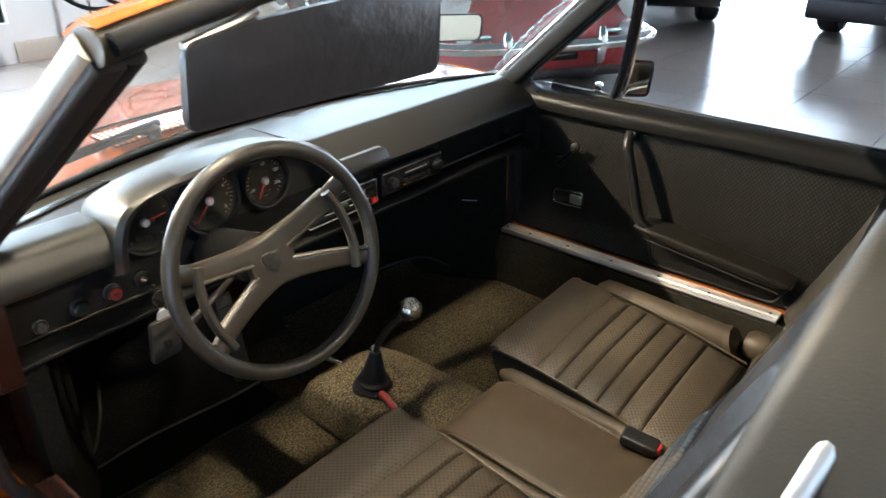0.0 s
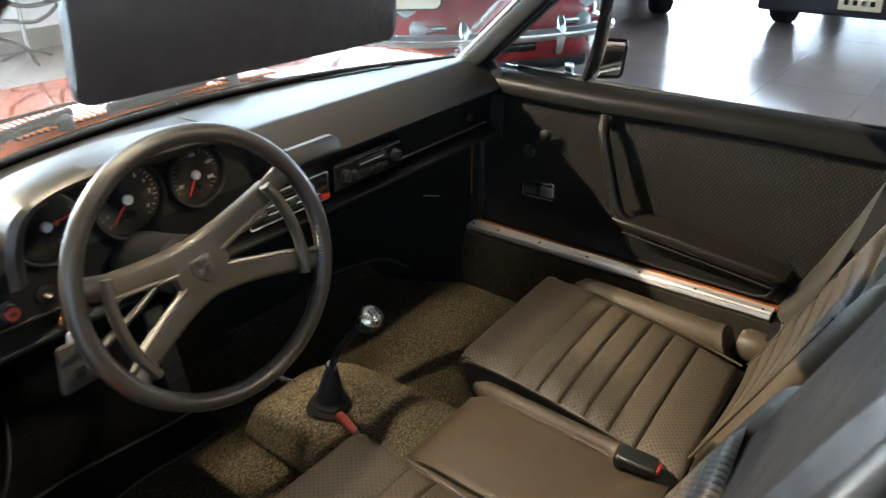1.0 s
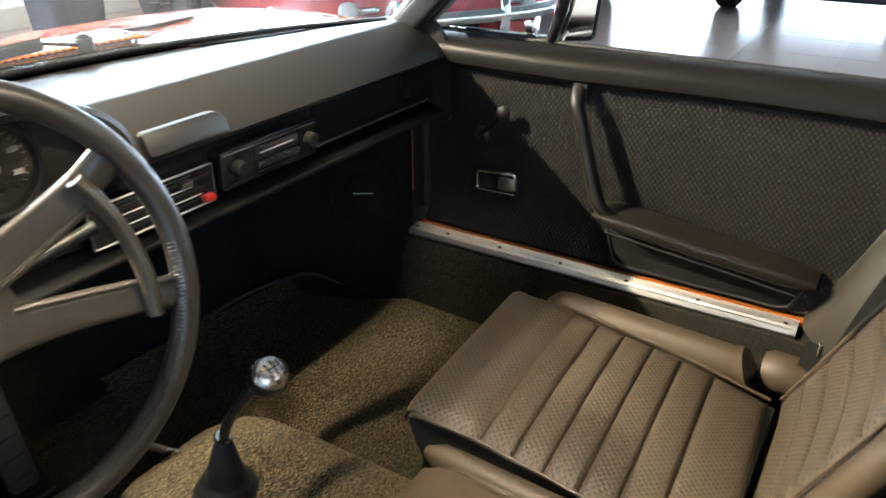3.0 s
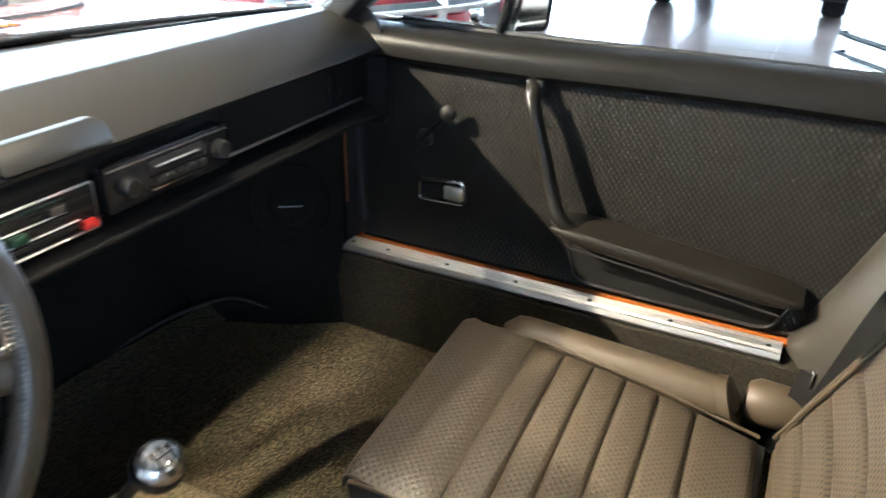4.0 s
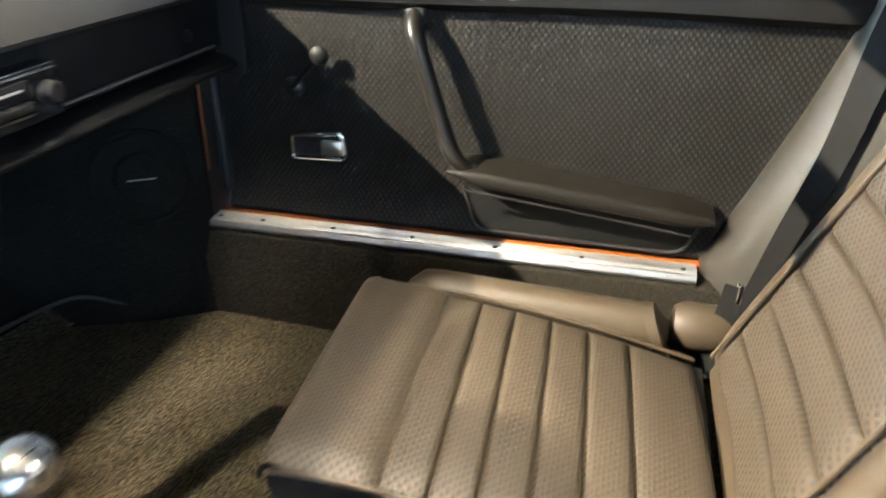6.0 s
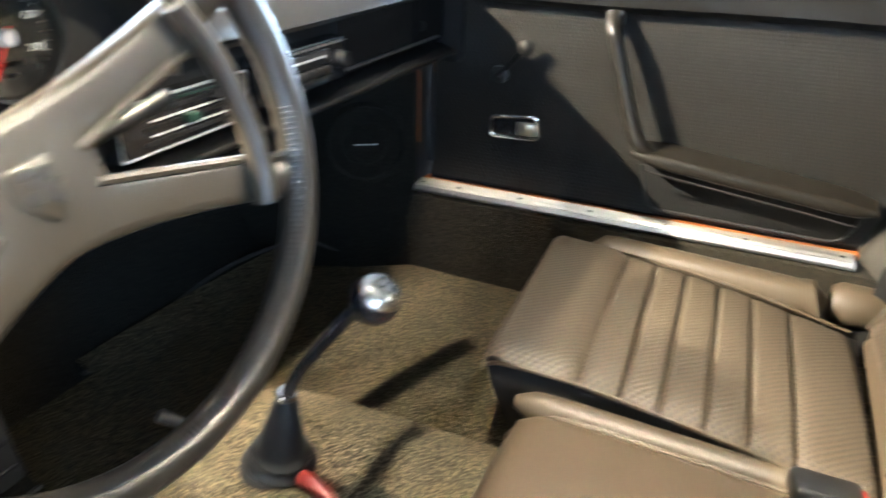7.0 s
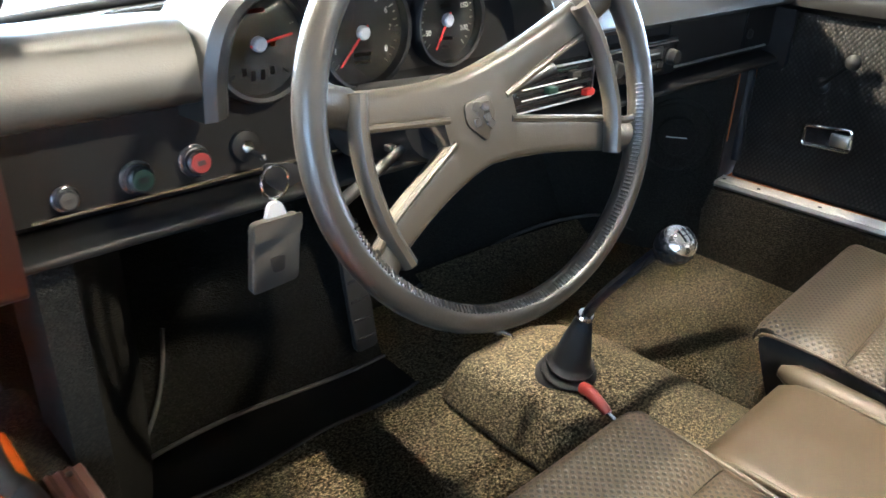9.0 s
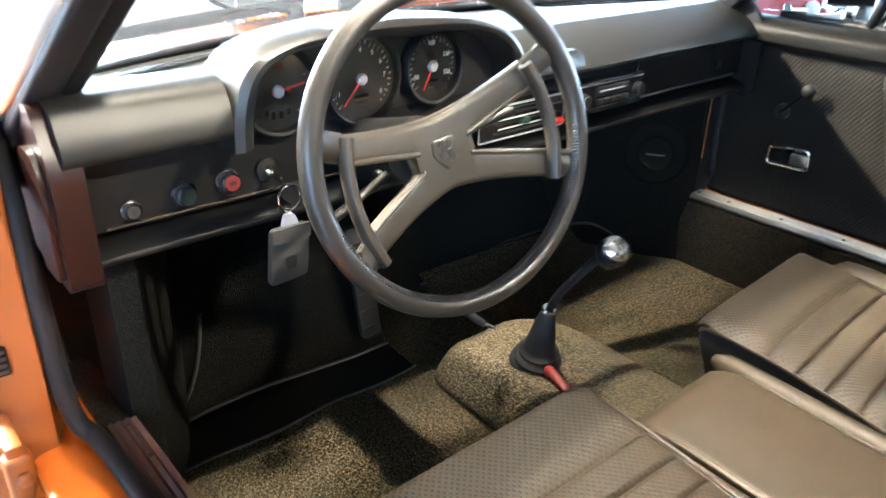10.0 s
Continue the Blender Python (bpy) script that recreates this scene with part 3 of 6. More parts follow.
glass.visible_shadow = False
part("screen_gasket", tube([screen_base(x) + Vector((0, 0.0, 0.002)) for x in [-0.735 + 1.47 * k / 20 for k in range(21)]], 0.0065, 10, 2), RUBBER, car, "black rubber windscreen gasket")

# cowl, front lid and wings
def cowl_z(x, y):
    wing = math.exp(-((abs(x) - 0.66) / 0.13) ** 2) * 0.030 * min(1, max(0, (y - 1.05) / 0.35))
    return 0.832 - 0.16 * max(0, y - 1.2) ** 1.2 - 0.03 * (x / 0.75) ** 2 + wing - (0.10 if abs(x) > 0.80 else 0)


def hood_point(u, v):
    x = -0.84 + 1.68 * u
    y0 = screen_base(max(-0.74, min(0.74, x))).y + 0.012
    y = y0 + (2.25 - y0) * v
    return (x, y, cowl_z(x, y) - (0.25 * max(0, v - 0.9) / 0.1))


part("front_wing_and_lid", sheet(hood_point, 56, 40, thick=0.01), ORANGE, car, "glossy orange front lid and wings")
part("lid_gap", tube([(x, 1.345 + 0.02 * math.cos(x * 2), cowl_z(x, 1.345) + 0.001) for x in [-0.55 + 1.1 * k / 14 for k in range(15)]], 0.004, 6, 2), RUBBER, car)
grille = part("cowl_grille", sheet(lambda u, v: (-0.34 + 0.62 * u, 1.172 + 0.11 * v - 0.25 * (-0.34 + 0.62 * u) ** 2, cowl_z(0.1, 1.2) + 0.004), 12, 2, thick=0.004), GLOSS_BLACK, car, "black cowl air grille")
for k in range(44):
    x = -0.33 + 0.60 * k / 43
    part("louvre", box(x - 0.0042, x + 0.0042, 1.176 - 0.25 * x * x, 1.278 - 0.25 * x * x, cowl_z(0.1, 1.2) + 0.003, cowl_z(0.1, 1.2) + 0.0085, 0.002, 1), ORANGE, grille)
for x, y in ((-0.36, 1.165), (0.26, 1.20)):
    part("washer_nozzle", turned([(0.012, 0.0), (0.012, 0.008), (0.006, 0.014), (0.001, 0.015)], 16, pose(x, y, cowl_z(x, y))), CHROME, car, "chrome washer nozzle")


def wiper(pivot, tip, mid):
    w = thing("windscreen_wiper", "black windscreen wiper lying on the glass", "wiper", "windscreen wipers", at=pivot)
    part("arm", tube([pivot, Vector(pivot).lerp(Vector(mid), 0.5) + Vector((0, 0.0, 0.012)), mid], 0.006, 8, 6, flat=0.6), GLOSS_BLACK, w)
    part("blade", tube([Vector(mid) * 2 - Vector(tip), mid, tip], 0.007, 8, 6, flat=1.5), RUBBER, w)
    part("pivot_cap", turned([(0.016, -0.01), (0.016, 0.012), (0.008, 0.018), (0.001, 0.019)], 16, pose(*pivot)), PLASTIC, w)
    return w


wiper((-0.24, 1.165, 0.838), (-0.62, 1.075, 0.846), (-0.42, 1.125, 0.850))
wiper((0.16, 1.175, 0.838), (-0.16, 1.150, 0.850), (-0.04, 1.158, 0.852))

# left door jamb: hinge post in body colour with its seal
jamb = part("hinge_post", rings([[Vector(p) for p in ((-0.778, 0.90 + 0.12 * max(0, 0.55 - z), z), (-0.798, 0.865 + 0.10 * max(0, 0.5 - z), z), (-0.830, 0.872, z), (-0.875, 0.905, z), (-0.900, 1.0, z), (-0.778, 1.02, z))] for z in (0.17, 0.25, 0.33, 0.42, 0.52, 0.62, 0.72, 0.795)]), SHADED_ORANGE, car, "orange door hinge post")
part("jamb_vent", box(-0.868, -0.828, 0.868, 0.876, 0.505, 0.545, 0.003), GLOSS_BLACK, jamb, "black slotted drain vent")
for k in range(4):
    part("vent_bar", box(-0.865, -0.831, 0.8655, 0.8685, 0.510 + 0.009 * k, 0.5135 + 0.009 * k), STEEL, jamb)
part("door_hinge", box(-0.866, -0.832, 0.845, 0.878, 0.30, 0.40, 0.010, 3), SHADED_ORANGE, jamb, "orange painted door hinge")
part("hinge_bolt", turned([(0.011, 0), (0.011, 0.006), (0.005, 0.010), (0.001, 0.010)], 6, aim((-0.848, 0.845, 0.37), (0, -1, 0.1))), SHADED_ORANGE, jamb)
part("hinge_bolt", turned([(0.011, 0), (0.011, 0.006), (0.005, 0.010), (0.001, 0.010)], 6, aim((-0.848, 0.845, 0.325), (0, -1, 0.1))), SHADED_ORANGE, jamb)
part("check_strap", box(-0.865, -0.845, 0.80, 0.88, 0.435, 0.452, 0.004), SHADED_ORANGE, jamb, "orange painted door check strap")
part("lower_body_skin", sheet(lambda u, v: (-0.830 - 0.045 * math.sin(min(1, v * 1.2) * math.pi / 2), 0.98 - 1.5 * u, 0.37 - 0.22 * v), 10, 6, thick=0.006), ORANGE, car, "orange outer sill")
part("door_seal", tube([(-0.778, 0.92, 0.80), (-0.782, 0.885, 0.72), (-0.782, 0.872, 0.60), (-0.780, 0.868, 0.48), (-0.773, 0.860, 0.41), (-0.753, 0.80, 0.383), (-0.748, 0.40, 0.380), (-0.748, 0.06, 0.380)], 0.013, 12, 6), RUBBER, car, "black rubber door seal")
part("door_seal", tube([(0.748, 0.92, 0.80), (0.742, 0.885, 0.72), (0.738, 0.876, 0.60), (0.735, 0.872, 0.48), (0.730, 0.866, 0.41)], 0.011, 12, 6), RUBBER, car, "black rubber door seal")
part("door_seal", tube([(0.7305, 0.864, 0.380), (0.7305, 0.40, 0.380), (0.7305, -0.05, 0.380)], 0.0075, 10, 4), RUBBER, car, "black rubber door seal")

# rear of the cabin
part("rear_bulkhead", along_x([(-0.30, 0.17), (-0.40, 0.78), (-0.46, 0.80), (-0.46, 0.17)], -0.70, 0.70), MAT, car, "black rear bulkhead")
for s in (-1, 1):
    part("side_trim", rings([[Vector((s * x, y, z)) for x, y in rounded([(0.705, 0.052 - lean), (0.668, 0.030 - lean), (0.636, -0.03 - lean), (0.60, -0.16 - lean), (0.62, -0.26 - lean), (0.77, -0.26 - lean), (0.77, 0.045 - lean)], 0.035, 6)] for z, lean in ((0.29, 0.012), (0.33, 0.0), (0.38, 0.0), (0.50, 0.055), (0.62, 0.105), (0.75, 0.152), (0.82, 0.175))]), TRIM, car, "padded vinyl trim on the rear door post")
    part("rear_wing", box(min(s * 0.72, s * 0.86), max(s * 0.72, s * 0.86), -1.3, -0.17, 0.30, 0.80, 0.03, 3), ORANGE, car)
    hoop = [(s * 0.70, -0.225, 0.74), (s * 0.685, -0.255, 0.90), (s * 0.66, -0.284, 1.04), (s * 0.60, -0.305, 1.135), (s * 0.45, -0.32, 1.18), (0.0, -0.32, 1.19)]
    part("roll_bar", rings([[p + Vector((s * u * abs(math.cos(q)), v, u * math.sin(q))) for u, v in rounded([(-0.030, 0.055), (0.030, 0.050), (0.034, -0.09), (-0.030, -0.09)], 0.014, 3)] for p, q in zip(smooth_path(hoop, 4), [math.pi / 2 * min(1, max(0, (k - 4) / 12)) for k in range(21)])]), TRIM, car, "vinyl-covered roll bar")
    part("roll_bar_trim", tube([Vector(p) + Vector((s * 0.0335, 0.012, 0.004)) for p in hoop[:4]], 0.006, 10, 4, flat=0.35, up=(s, 0, 0.3)), SATIN, car, "chrome strip on the roll bar")
part("rear_deck", box(-0.72, 0.72, -1.3, -0.44, 0.74, 0.79, 0.02, 3), ORANGE, car)


# outer body and road wheels
for s in (-1, 1):
    part("front_fender", sheet(lambda u, v: (s * (0.838 - 0.03 * v ** 3), 1.0 + 1.26 * u, cowl_z(0.79, 1.0 + 1.26 * u) - 0.012 - (0.57 - 0.31 * max(0.0, 1 - ((u - 0.46) / 0.27) ** 2) ** 0.5) * v), 28, 10, thick=0.006), ORANGE, car, "orange front fender with a wheel arch")
    for y, name_ in ((1.58, "front"), (-0.87, "rear")):
        f = aim((s * 0.70, y, 0.30), (s, 0, 0))
        tyre = part("wheel", turned([(0.19, -0.08), (0.275, -0.08), (0.30, -0.055), (0.30, 0.055), (0.275, 0.08), (0.19, 0.08)], 32, f), TYRE, car, "black road tyre")
        part("rim", turned([(0.195, 0.04), (0.20, 0.075), (0.17, 0.06), (0.06, 0.035), (0.05, 0.055), (0.001, 0.06)], 28, f), RIM, tyre, "bright wheel rim")
part("nose", box(-0.80, 0.80, 2.20, 2.30, 0.26, 0.56, 0.03, 3), ORANGE, car, "orange nose panel")
part("tail", box(-0.80, 0.80, -1.38, -1.28, 0.30, 0.78, 0.03, 3), ORANGE, car, "orange tail panel")


# ---- right door ----
def make_door():
    d = thing("vehicle_door", "closed orange car door with black basket-weave vinyl panel", "door")
    part("door_skin", box(0.7455, 0.80, -0.09, 0.874, 0.384, 0.775, 0.008, 3), ORANGE, d, "orange painted door shell")
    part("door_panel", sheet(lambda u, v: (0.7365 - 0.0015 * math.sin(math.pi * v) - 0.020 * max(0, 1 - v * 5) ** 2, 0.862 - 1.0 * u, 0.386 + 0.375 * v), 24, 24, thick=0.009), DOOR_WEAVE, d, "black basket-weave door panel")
    part("door_cap", rings([[Vector((x, y, z + 0.0025 * math.sin(y * 8))) for x, z in ((0.742, 0.738), (0.722, 0.740), (0.712, 0.750), (0.712, 0.770), (0.722, 0.788), (0.742, 0.796), (0.775, 0.797), (0.782, 0.788), (0.782, 0.745))] for y in [0.872 - 1.04 * k / 24 for k in range(25)]]), CAP, d, "padded black vinyl door cap")
    part("glass_seal", tube([(0.782, 0.80, 0.797), (0.782, 0.40, 0.797), (0.782, -0.10, 0.795)], 0.006, 8, 4), RUBBER, d)
    part("outer_lip", tube([(0.795, 0.80, 0.794), (0.796, 0.40, 0.794), (0.795, -0.10, 0.792)], 0.004, 8, 4), CHROME, d, "thin bright window lip")
    # quarter window
    part("quarter_frame", tube([(0.783, 0.606, 0.800), (0.770, 0.575, 0.90), (0.742, 0.545, 1.06), (0.715, 0.53, 1.16)], 0.013, 12, 4, flat=0.8), GLOSS_BLACK, d, "black quarter window post")
    part("quarter_trim", tube([(0.786, 0.589, 0.800), (0.773, 0.558, 0.90), (0.745, 0.530, 1.06), (0.718, 0.513, 1.16)], 0.0045, 8, 4), CHROME, d, "chrome strip on the quarter window post")
    part("quarter_trim", tube([(0.783, 0.80, 0.806), (0.784, 0.70, 0.806), (0.785, 0.61, 0.806)], 0.004, 8, 4), CHROME, d)
    q = part("quarter_glass", slab([(0.0, 0.0), (0.235, 0.0), (0.0, 0.31)], lambda u, v, w: (0.783 - 0.19 * v + w, 0.606 + u - 0.22 * v, 0.806 + v), 0.004), GLASS, d, "clear quarter window")
    q.visible_shadow = False
    part("quarter_catch", box(0.770, 0.782, 0.640, 0.660, 0.808, 0.835, 0.003), CHROME, d, "small chrome window catch")
    # pull and armrest
    part("pull_handle", tube([(0.728, 0.513, 0.735), (0.712, 0.512, 0.728), (0.698, 0.508, 0.712), (0.692, 0.500, 0.690), (0.686, 0.476, 0.62), (0.676, 0.452, 0.555), (0.670, 0.436, 0.527), (0.678, 0.415, 0.507), (0.690, 0.38, 0.495), (0.694, 0.33, 0.486)], lambda t: 0.0130 + 0.003 * t, 14, 8, flat=0.85), ARM, d, "black door pull")
    part("pull_foot", box(0.712, 0.731, 0.497, 0.528, 0.716, 0.742, 0.005), PLASTIC, d)
    loops = []
    for k in range(15):
        u = k / 14
        y, end = 0.446 - 0.404 * u, min(1.0, 0.35 + 6 * u, 0.35 + 7 * (1 - u))
        near, top = 0.650 + 0.012 * u + 0.012 * (1 - end), 0.521 - 0.046 * u
        q = rounded([(near, top - 0.027), (0.735, top - 0.027), (0.735, top + 0.004), (near, top - 0.002)], 0.0105, 5)
        loops.append([Vector((x, y, top - 0.012 + (z - top + 0.012) * end)) for x, z in q])
    part("armrest", rings(loops), ARM, d, "black door armrest")
    bin_outline = rounded([(0.436, 0.490), (0.412, 0.402), (0.395, 0.393), (0.10, 0.389), (0.078, 0.396), (0.052, 0.450)], 0.016, 4)
    # Very dark vinyl stands for the shade inside the recessed pocket.
    part("door_pocket", slab(bin_outline, lambda u, v, w: (0.711 + w, u, v), 0.023, bevel=0.003), RAIL, d, "black moulded door pocket")
    part("pocket_rim", tube([(0.710, u, v) for u, v in bin_outline[4:]], 0.0032, 8, 0), PLASTIC, d)
    part("pocket_crease", tube([(0.667, 0.42, 0.478), (0.674, 0.24, 0.456), (0.680, 0.07, 0.434)], 0.0022, 6, 4), VINYL, d)
    # latch
    ring = rounded([(0.637, 0.488), (0.733, 0.485), (0.733, 0.524), (0.642, 0.532)], 0.009, 4)
    bez = part("latch_bezel", tube([(0.7235, u, v) for u, v in ring], 0.0042, 8, 0, closed=True, up=(1, 0, 0)), CHROME, d, "chrome latch bezel")
    part("latch_recess", slab(ring, lambda u, v, w: (0.7240 + w, u, v), 0.006), GLOSS_BLACK, bez, "black latch recess")
    part("latch_lever", box(0.715, 0.7245, 0.641, 0.678, 0.494, 0.520, 0.003), ALUMINIUM, bez, "silver latch lever")
    # crank
    crank = part("window_crank", turned([(0.017, 0), (0.016, 0.008), (0.010, 0.012), (0.001, 0.013)], 20, aim((0.728, 0.722, 0.606), (-1, 0, 0))), PLASTIC, d, "black window crank")
    part("crank_arm", tube([(0.716, 0.722, 0.606), (0.715, 0.695, 0.635), (0.714, 0.668, 0.663)], 0.0065, 10, 6, flat=0.7), RAIL, crank)
    part("crank_knob", turned([(0.009, 0), (0.0145, 0.004), (0.0150, 0.009), (0.010, 0.014), (0.001, 0.015)], 20, aim((0.7155, 0.668, 0.663), (-1, 0, 0))), RAIL, crank)
    return d


door = make_door()


def make_door_mirror():
    m = thing("door_mirror", "rectangular chrome door mirror with black edge", "mirror", at=(0.885, 0.60, 0.80))
    f = Matrix.Translation((0.864, 0.590, 0.838)) @ pose(0, 0, 0, 0, 0, -45) @ pose(0, 0, 0, -4, 5, 0)
    out = rounded([(-0.046, -0.047), (0.040, -0.043), (0.044, 0.046), (-0.042, 0.046)], 0.012, 4)
    part("mirror_shell", rings([[f @ Vector((u * k, w, v * k)) for u, v in out] for w, k in ((-0.004, 1.0), (0.012, 1.0), (0.028, 0.9), (0.036, 0.6))]), CHROME, m, "chrome mirror shell")
    part("mirror_rim", tube([f @ Vector((u * 1.0, -0.005, v * 1.0)) for u, v in out], 0.005, 8, 0, closed=True), GLOSS_BLACK, m, "black mirror rim")
    part("mirror_glass", slab([(u * 0.95, v * 0.95) for u, v in out], lambda u, v, w: f @ Vector((u, -0.006 + w, v)), 0.003), MIRROR, m, "mirror glass tinted for a tan reflection")
    part("mirror_stalk", tube([(0.800, 0.60, 0.79), (0.83, 0.605, 0.80), (0.868, 0.608, 0.815)], 0.010, 10, 6), CHROME, m)
    return m


make_door_mirror()

# ---- dashboard ----
dash = thing("dashboard", "black padded dashboard with round gauges", "dashboard")
PADP = [(1.130, 0.815), (0.930, 0.8217), (0.912, 0.8222), (0.906, 0.8217), (0.902, 0.8202), (0.893, 0.8166), (0.880, 0.8115), (0.850, 0.7965), (0.826, 0.780), (0.811, 0.767), (0.807, 0.761), (0.810, 0.755), (0.826, 0.752), (0.90, 0.755), (1.13, 0.78)]


def pad_shape(x, y, z):
    lim = screen_base(max(-0.735, min(0.735, x))).y - 0.012
    if y > 0.95:
        y = 0.95 + (y - 0.95) * (lim - 0.95) / 0.18
    return (x, y, z)


part("dash_pad", along_x(PADP, -0.045, 0.722, 24, shape=pad_shape), PAD, dash, "padded vinyl dash top")
part("dash_pad_top_left", along_x([(1.13, 0.815), (0.84, 0.818), (0.84, 0.79), (1.13, 0.78)], -0.72, -0.045, 20, shape=pad_shape), PAD, dash)
LEFTP = rounded([(0.90, 0.834), (0.830, 0.835), (0.812, 0.826), (0.796, 0.792), (0.792, 0.770), (0.806, 0.762), (0.85, 0.762), (0.90, 0.765)], 0.012, 3)
part("knee_pad", along_x(LEFTP, -0.742, -0.545, 4), PAD, dash, "padded vinyl knee roll beside the gauges")

# instrument hood
HOOD = [(-0.548, 0.745), (-0.545, 0.80), (-0.525, 0.845), (-0.485, 0.868), (-0.42, 0.880), (-0.33, 0.886), (-0.24, 0.882), (-0.16, 0.872), (-0.095, 0.850), (-0.058, 0.815), (-0.048, 0.775), (-0.046, 0.745)]


hood_path = [Vector((x, z, 0)) for x, z in HOOD]
hood_s = smooth_path(hood_path, 5)


def hood_ring(y, inner, drop=0.0):
    out = []
    for p in hood_s:
        c = Vector((-0.297, 0.79, 0))
        dv = p - c
        k = 1 - inner / max(dv.length, 0.05)
        q = c + dv * k
        out.append(Vector((q.x, y + 0.10 * max(0, 0.80 - q.y), q.y - drop)))
    return out


def hood_skin(rows):
    own = bmesh.new()
    vs = [[own.verts.new(p) for p in r] for r in rows]
    for a, b in zip(vs, vs[1:]):
        for i in range(len(a) - 1):
            own.faces.new((a[i], a[i + 1], b[i + 1], b[i]))
    return own


part("gauge_hood", hood_skin([hood_ring(0.845, 0.030), hood_ring(0.792, 0.026), hood_ring(0.785, 0.020), hood_ring(0.783, 0.010), hood_ring(0.790, 0.0), hood_ring(0.83, -0.004, 0.0), hood_ring(0.90, 0.0, 0.006), hood_ring(0.98, 0.02, 0.035), hood_ring(1.05, 0.05, 0.06)]), PAD, dash, "padded vinyl gauge hood")
part("gauge_panel", slab([(p.x * 1.0, p.z) for p in hood_ring(0.84, 0.028)], lambda u, v, w: (u, 0.838 + w, v), 0.006), PLASTIC, dash, "black gauge panel")

# lower fascia and rail
part("fascia", along_x([(0.842, 0.765), (0.842, 0.668), (0.852, 0.660), (0.90, 0.660), (0.90, 0.765)], -0.728, 0.722, 6), RAIL, dash, "black vinyl lower fascia")
part("lower_rail", along_x(rounded([(0.854, 0.656), (0.830, 0.651), (0.815, 0.643), (0.815, 0.636), (0.828, 0.630), (0.86, 0.632), (0.86, 0.656)], 0.005, 3), -0.728, 0.722, 10), RAIL, dash, "padded lower dash rail")
part("rail_strip", along_x([(0.8385, 0.6745), (0.8355, 0.6735), (0.8355, 0.6705), (0.8385, 0.6695)], -0.70, -0.20), KNOB_CAP, dash, "thin bright fascia strip")
part("rail_strip", along_x([(0.8385, 0.6745), (0.8355, 0.6735), (0.8355, 0.6705), (0.8385, 0.6695)], 0.325, 0.690), ALUMINIUM, dash, "thin bright fascia strip")
part("dash_end", rings([[Vector((s, y, z)) for y, z in rounded([(0.80, 0.618), (0.80, 0.775), (0.84, 0.83), (0.95, 0.80), (0.95, 0.63)], 0.02, 3)] for s in (0.719, 0.731)]), VINYL, dash)
part("dash_end", rings([[Vector((s, y, z)) for y, z in rounded([(0.80, 0.615), (0.795, 0.765), (0.83, 0.835), (0.95, 0.80), (0.95, 0.63)], 0.02, 3)] for s in (-0.758, -0.722)]), BROWN_TRIM, dash, "red-brown end of the dashboard")
part("end_trim", rings([[Vector((s, y, z)) for y, z in rounded([(0.808, 0.632), (0.808, 0.765), (0.830, 0.782), (0.87, 0.782), (0.87, 0.632)], 0.012, 3)] for s in (-0.766, -0.7585)]), BROWN_TRIM, dash, "red-brown end panel of the dashboard")
# Dark sheet added where only shade shows beneath the dashboard.
part("shade_panel", along_x([(0.862, 0.638), (0.862, 0.645), (1.285, 0.70), (1.285, 0.693)], -0.70, 0.70), RAIL, dash, "added black panel standing for shade under the dashboard")
part("glovebox_gap", box(0.596, 0.599, 0.8402, 0.8430, 0.672, 0.752), GLOSS_BLACK, dash)
part("glovebox_gap", box(0.322, 0.325, 0.8402, 0.8430, 0.672, 0.752), GLOSS_BLACK, dash)
part("glovebox_lock", turned([(0.009, 0), (0.009, 0.005), (0.006, 0.006), (0.001, 0.006)], 16, aim((0.62, 0.842, 0.700), (0, -1, 0))), PLASTIC, dash)
part("ashtray", slab(rounded([(-0.026, 0.7665), (0.112, 0.7665), (0.112, 0.788), (0.098, 0.797), (-0.026, 0.797)], 0.006, 3), lambda u, v, w: (u, 0.799 + 0.4 * (v - 0.77) + w, v), 0.012, bevel=0.002), PAD, dash, "closed ashtray lid set in the pad")
vent = part("defrost_vent", slab(rounded([(0.32, -0.014), (0.55, -0.014), (0.55, 0.014), (0.32, 0.014)], 0.012, 4), lambda u, v, w: (u, 1.137 - 0.33 * u * u + v, 0.8150 + w), 0.0035), RAIL, dash, "slotted defroster vent")
part("vent_slot", slab(rounded([(0.33, -0.0085), (0.54, -0.0085), (0.54, 0.0085), (0.33, 0.0085)], 0.006, 4), lambda u, v, w: (u, 1.137 - 0.33 * u * u + v, 0.8176 + w), 0.0016), GLOSS_BLACK, vent, "dark vent slot")
vent2 = part("defrost_vent", slab(rounded([(-0.66, -0.010), (-0.42, -0.010), (-0.42, 0.010), (-0.66, 0.010)], 0.010, 4), lambda u, v, w: (u, 1.09 - 0.33 * u * u + v, 0.8165 + w), 0.0035), PAD, dash)
part("vent_slot", slab(rounded([(-0.65, -0.006), (-0.43, -0.006), (-0.43, 0.006), (-0.65, 0.006)], 0.005, 4), lambda u, v, w: (u, 1.09 - 0.33 * u * u + v, 0.8195 + w), 0.0016), GLOSS_BLACK, vent2)


